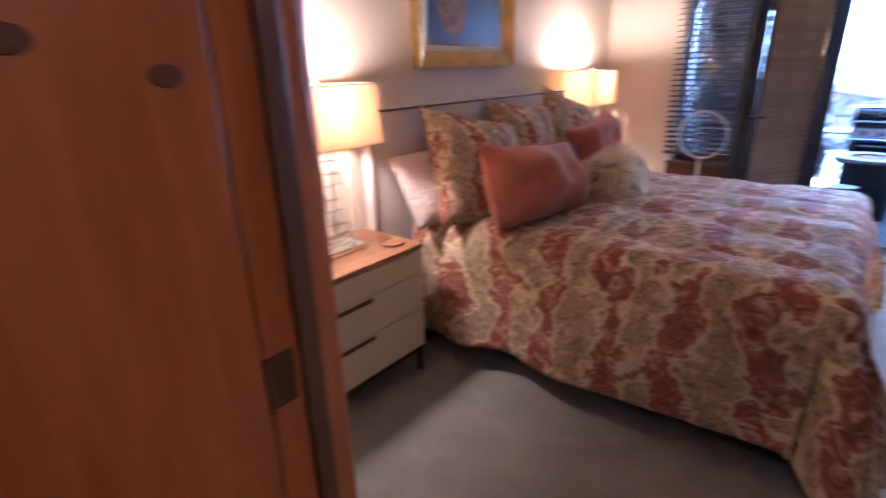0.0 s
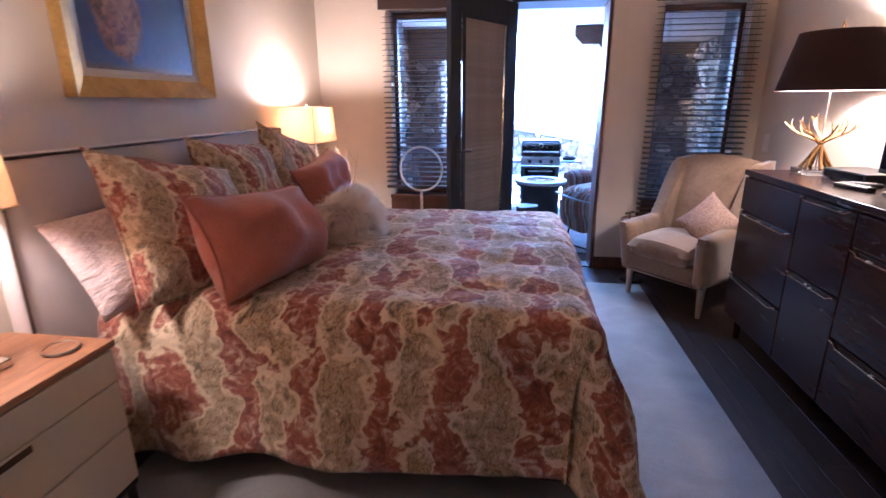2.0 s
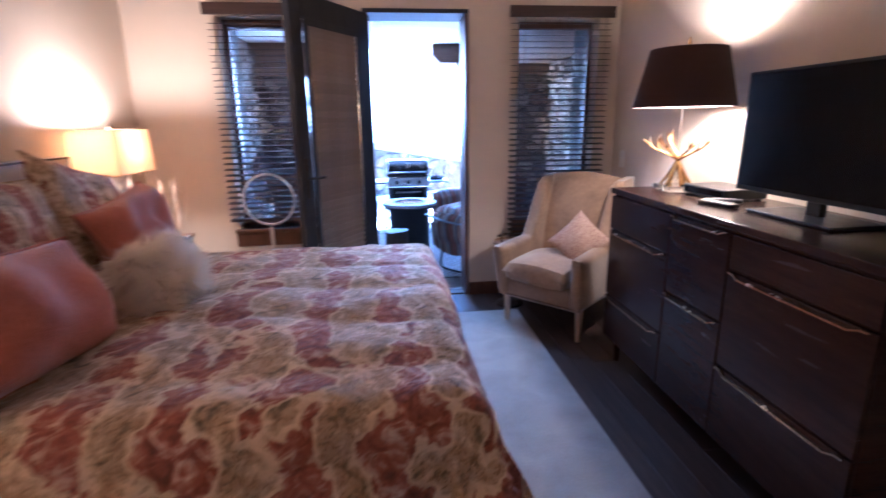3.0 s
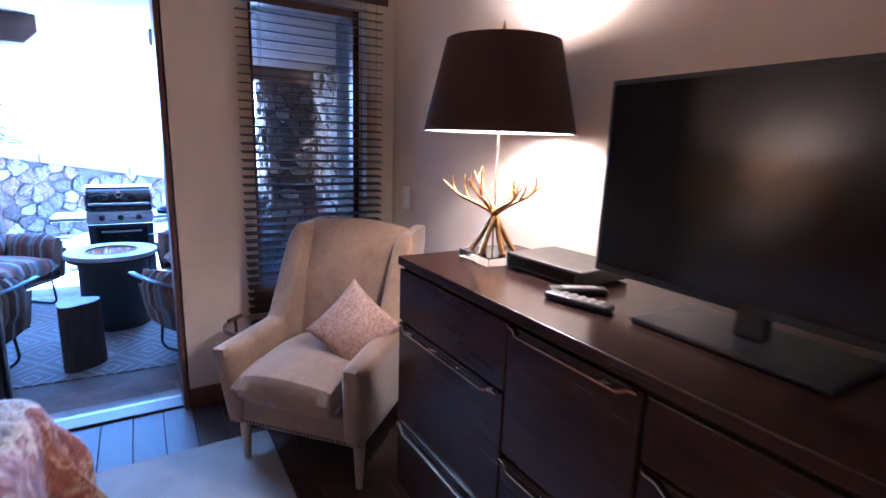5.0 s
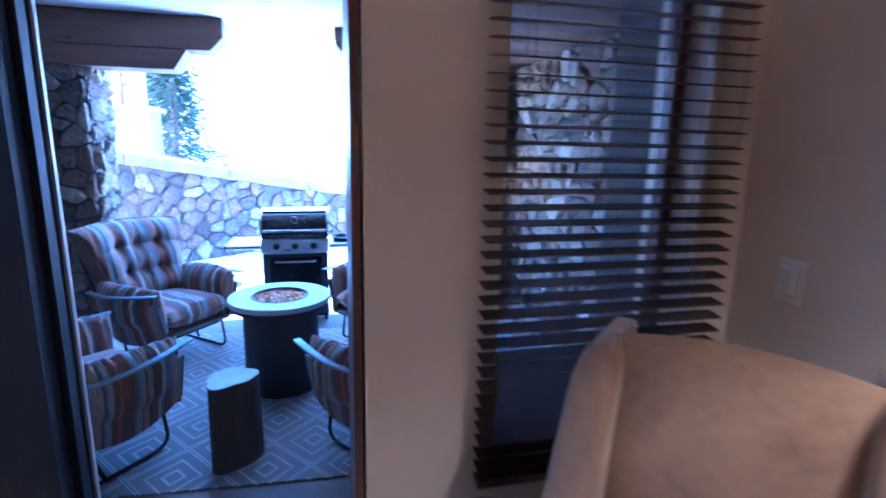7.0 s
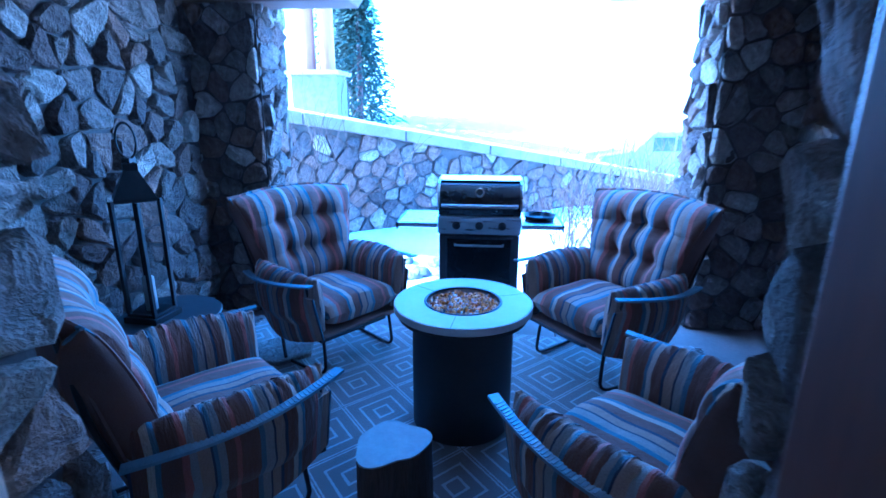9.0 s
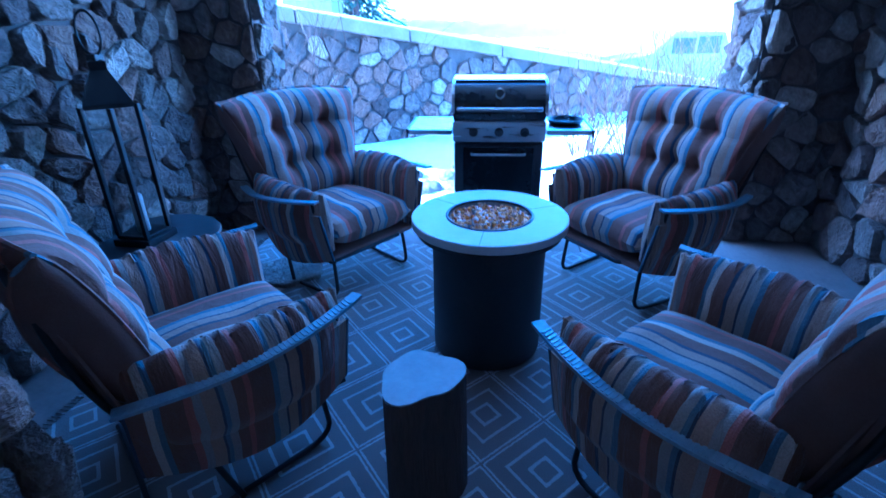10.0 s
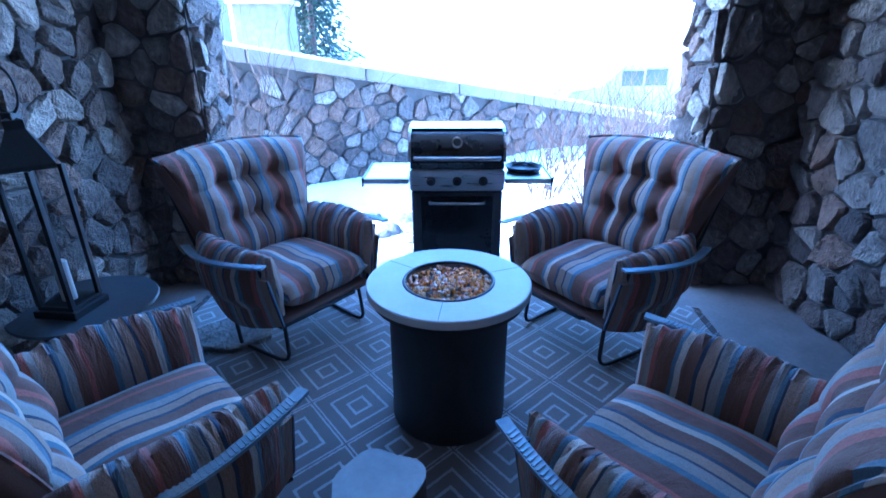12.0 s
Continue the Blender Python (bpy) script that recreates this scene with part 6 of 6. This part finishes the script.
for d in (0.0, LEN):
    vs.append([b.verts.new(MW @ Vector((d, yy, zz))) for yy, zz in ((0, 0), (0.3, 0), (0.3, cap_z(d) + 0.5), (0, cap_z(d) + 0.5))])
for k in range(4):
    b.faces.new((vs[0][k], vs[0][(k + 1) % 4], vs[1][(k + 1) % 4], vs[1][k]))
b.faces.new(vs[0])
b.faces.new(vs[1])
part("mortar", b, MORTAR, rw)
d = 0.0
while d < LEN - 0.1:
    e = min(d + 1.15, LEN)
    b = bmesh.new()
    q = []
    for dd in (d + 0.006, e - 0.006):
        q.append([b.verts.new(MW @ Vector((dd, yy, cap_z(dd) + 0.5 + zz))) for yy, zz in ((-0.07, 0.003), (0.37, 0.003), (0.37, 0.13), (-0.07, 0.13))])
    for k in range(4):
        b.faces.new((q[0][k], q[0][(k + 1) % 4], q[1][(k + 1) % 4], q[1][k]))
    b.faces.new(q[0])
    b.faces.new(q[1])
    bmesh.ops.bevel(b, geom=b.edges[:], offset=0.012, segments=2, profile=0.5, affect="EDGES")
    part("cap_stone", b, CAPSTONE, rw, "weathered sandstone cap")
    d = e
# snow on the cap
b = bmesh.new()
rows = []
for k in range(60):
    d = LEN * k / 59
    t = 0.05 + 0.02 * noise.noise(Vector((d * 2, 0, 0)))
    rows.append([b.verts.new(MW @ Vector((d, yy, cap_z(d) + 0.5 + zz))) for yy, zz in ((0.02, 0.131), (0.05, 0.131 + t * 0.4), (0.2, 0.131 + t * 0.6), (0.34, 0.131 + t * 0.4), (0.36, 0.131))])
for a, c in zip(rows, rows[1:]):
    for k in range(4):
        b.faces.new((a[k], a[k + 1], c[k + 1], c[k]))
tagged(part("snow_on_wall", b, SNOW, smooth=True), "snow lying along the top of the retaining wall", "snow", **STRUCT)


def shrub(x, y, z, h, seed, stems=30):
    """A leafless bush of many forking twigs."""
    rng = random.Random(seed)
    s = thing("bare_shrub", "leafless winter shrub with many thin twigs", "shrub", pose(x, y, z), "bare shrubs")
    bm = bmesh.new()

    def grow(p, d, ln, r, level):
        pts, rad = [p.copy()], [r]
        n = 4
        for k in range(n):
            d = (d + Vector((rng.uniform(-0.25, 0.25), rng.uniform(-0.25, 0.25), rng.uniform(-0.05, 0.18)))).normalized()
            p = p + d * ln / n
            pts.append(p.copy())
            rad.append(r * (1 - 0.7 * (k + 1) / n))
            if level < 2 and k > 0 and rng.random() < 0.85:
                grow(p, d + Vector((rng.uniform(-0.8, 0.8), rng.uniform(-0.8, 0.8), 0.1)), ln * 0.5, r * 0.55, level + 1)
        tube(pts, rad, 4, bm)

    for k in range(stems):
        a = rng.random() * math.tau
        grow(Vector((0.1 * math.cos(a), 0.1 * math.sin(a), -0.06)), Vector((math.cos(a) * rng.uniform(0.1, 0.6), math.sin(a) * rng.uniform(0.1, 0.6), 1)), h * rng.uniform(0.6, 1.0), 0.0085, 0)
    tagged(part("crown", bm, TWIG, s), kind="stuff")
    return s


def ground_z(x, y):
    up = 0.10 * (y - 11) + 0.004 * max(0, y - 20) ** 1.6 if y > 11 else 0.0
    return -0.34 + up - 1.55 * math.exp(-((x - 5.5) / 7) ** 2 - ((y - 20) / 4.5) ** 2)


for k, (x, y, h) in enumerate(((0.55, 8.9, 0.95), (1.05, 9.3, 1.0), (1.55, 9.0, 0.95), (0.15, 9.3, 0.75), (2.1, 9.6, 1.0), (1.3, 10.2, 0.9), (-2.55, 8.7, 1.3), (2.6, 10.6, 0.9))):
    t = min(1, (y - 7.55) / 2.0)
    shrub(x, y, -0.31 + 0.22 * t, h, 40 + k)


def conifer(x, y, h, seed):
    rng = random.Random(seed)
    c = thing("pine_tree", "tall dark green conifer on the slope", "tree", pose(x, y, ground_z(x, y) - 0.2), "conifers")
    part("trunk", tube([(0, 0, 0), (0.03, 0, h * 0.5), (0, 0, h)], [h * 0.022, h * 0.014, 0.01], 10), TWIG, c)
    bm = bmesh.new()
    for k in range(4200):
        f = rng.random() ** 0.75
        z = h * (0.06 + 0.94 * f)
        reach = h * 0.30 * (1 - f) ** 0.7 * rng.uniform(0.25, 1.1) + 0.04
        a = rng.random() * math.tau
        p = Vector((math.cos(a) * reach, math.sin(a) * reach, z - reach * 0.3))
        out = Vector((math.cos(a), math.sin(a), rng.uniform(-0.7, 0.2))).normalized()
        ln = h * rng.uniform(0.018, 0.042)
        s = out.cross(Vector((0, 0, 1))).normalized() * ln * 0.32
        up = Vector((0, 0, ln * 0.16))
        vs = [bm.verts.new(q) for q in (p - out * ln * 0.6, p + s, p + out * ln, p - s, p + up)]
        for tri in ((0, 1, 4), (1, 2, 4), (2, 3, 4), (3, 0, 4)):
            bm.faces.new([vs[i] for i in tri])
    part("crown", bm, NEEDLE, c, "dark green needled boughs")
    return c


conifer(-4.6, 19.5, 5.0, 1)
conifer(-6.2, 23.5, 6.0, 2)
conifer(-5.3, 21.5, 4.6, 3)
rng = random.Random(15)
for k in range(34):
    x, y = rng.uniform(-14, 24), rng.uniform(24, 60)
    s = shrub(x, y, ground_z(x, y), rng.uniform(0.5, 1.1), 200 + k, 5) if k < 12 else None

# neighbouring porch: a stone pier with paired log posts
nb = thing("neighbour_porch", "neighbouring porch with orange log posts on a stone pier", "building")
part("pier", box(-5.0, -4.0, 15.2, 16.0, -0.3, 2.0), MORTAR, nb, "pale stone pier")
part("pier_cap", box(-5.1, -3.9, 15.1, 16.1, 2.0, 2.09, 0.02), CAPSTONE, nb)
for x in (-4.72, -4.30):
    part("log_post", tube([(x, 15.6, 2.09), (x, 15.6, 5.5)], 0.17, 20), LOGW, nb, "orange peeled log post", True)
part("roof", box(-9.0, -4.0, 14.6, 18.5, 5.5, 5.8, 0.02), TIMBER, nb)
part("wall", box(-9.0, -6.4, 16.5, 18.5, -0.3, 5.5), CONCRETE, nb)

# parked car beyond the wall
car = thing("pickup_truck", "silver pickup truck parked on the snowy drive", "car", pose(4.9, 20.2, -1.0, 0, 0, 186))
b = bmesh.new()
prof = [(-2.5, 0.45), (-2.5, 1.05), (-0.6, 1.08), (-0.4, 1.70), (0.9, 1.72), (1.45, 1.12), (2.4, 1.0), (2.55, 0.75), (2.5, 0.45)]
la = [b.verts.new((x, -0.85, z)) for x, z in prof]
lb = [b.verts.new((x, 0.85, z)) for x, z in prof]
for k in range(len(prof)):
    q = (k + 1) % len(prof)
    b.faces.new((la[k], la[q], lb[q], lb[k]))
b.faces.new(la)
b.faces.new(lb[::-1])
bmesh.ops.bevel(b, geom=b.edges[:], offset=0.06, segments=3, profile=0.5, affect="EDGES")
body = part("body", b, CARPAINT, car, "silver painted body", True)
for sy in (-0.853, 0.853):
    part("side_window", box(-0.3, 0.32, sy - 0.01, sy + 0.01, 1.15, 1.60, 0.008), CARGLASS, body)
    part("side_window", box(0.38, 1.0, sy - 0.01, sy + 0.01, 1.15, 1.56, 0.008), CARGLASS, body)
    for x in (-1.6, 1.65):
        w = part("wheel", moved(lathe([(0.2, -0.1), (0.36, -0.1), (0.38, -0.05), (0.38, 0.05), (0.36, 0.1), (0.2, 0.1)], 28), pose(x, sy * 0.93, 0.38, 90, 0, 0)), TYRE, car, "", True)
        part("rim", moved(lathe([(0, -0.06), (0.2, -0.1), (0.2, 0.1), (0, 0.06)], 24), pose(x, sy * 0.93, 0.38, 90, 0, 0)), STEEL, w)
for sy in (-0.6, 0.6):
    part("headlight", box(2.44, 2.56, sy - 0.14, sy + 0.14, 0.78, 0.92, 0.02), WHITEP, car)

# ---------------------------------------------------------------- floorboards
first = {}
rng = random.Random(21)
W = 0.127
k = 0
x = XL
while x < XR - 0.01:
    w = min(W, XR - x)
    y = -2.2 + rng.uniform(-0.9, 0)
    while y < YN + 0.018:
        ln = rng.choice((1.1, 1.4, 1.7))
        a, c = max(y, -2.198), min(y + ln, YN + 0.018)
        if c - a > 0.05:
            b = part("plank", box(x + 0.0008, x + w - 0.0008, a + 0.0008, c - 0.0008, -0.022, 0.002 + rng.uniform(-0.0004, 0.0004), 0.0015, 1), FLOORW, floor)
        y += ln
    x += W

# ---------------------------------------------------------------- wall stones
stones_on(wpl, pose(PX0, 4.75, PZ, 0, 0, 90), PY1 - 4.75, 2.44, 0.165, 101, proud=0.05)
stones_on(pil_l, pose(PX0, PY1, PZ), CLX - PX0, 2.44, 0.15, 102)
stones_on(pil_l, pose(CLX, PY1, PZ, 0, 0, 90), 0.40, 2.44, 0.15, 103)
stones_on(pil_r, pose(CRX, PY1, PZ), PX1 - CRX, 2.44, 0.15, 104)
stones_on(pil_r, pose(CRX, PY1 + 0.40, PZ, 0, 0, -90), 0.40, 2.44, 0.15, 105)
stones_on(wpr, pose(PX1, PY1, PZ, 0, 0, -90), PY1 - 4.75, 2.44, 0.165, 106, proud=0.045)
stones_on(ven, pose(-1.335, 4.62, PZ, 0, 0, 90), 0.20, 2.3, 0.15, 107, proud=0.045)
stones_on(ven, pose(-0.27, 4.86, PZ, 0, 0, -90), 0.14, 2.3, 0.15, 108, proud=0.05)
stones_on(rw, MW, LEN * 0.85, 1.85, 0.18, 109, top=lambda d: cap_z(d) + 0.5 - 0.03, gap=0.010)
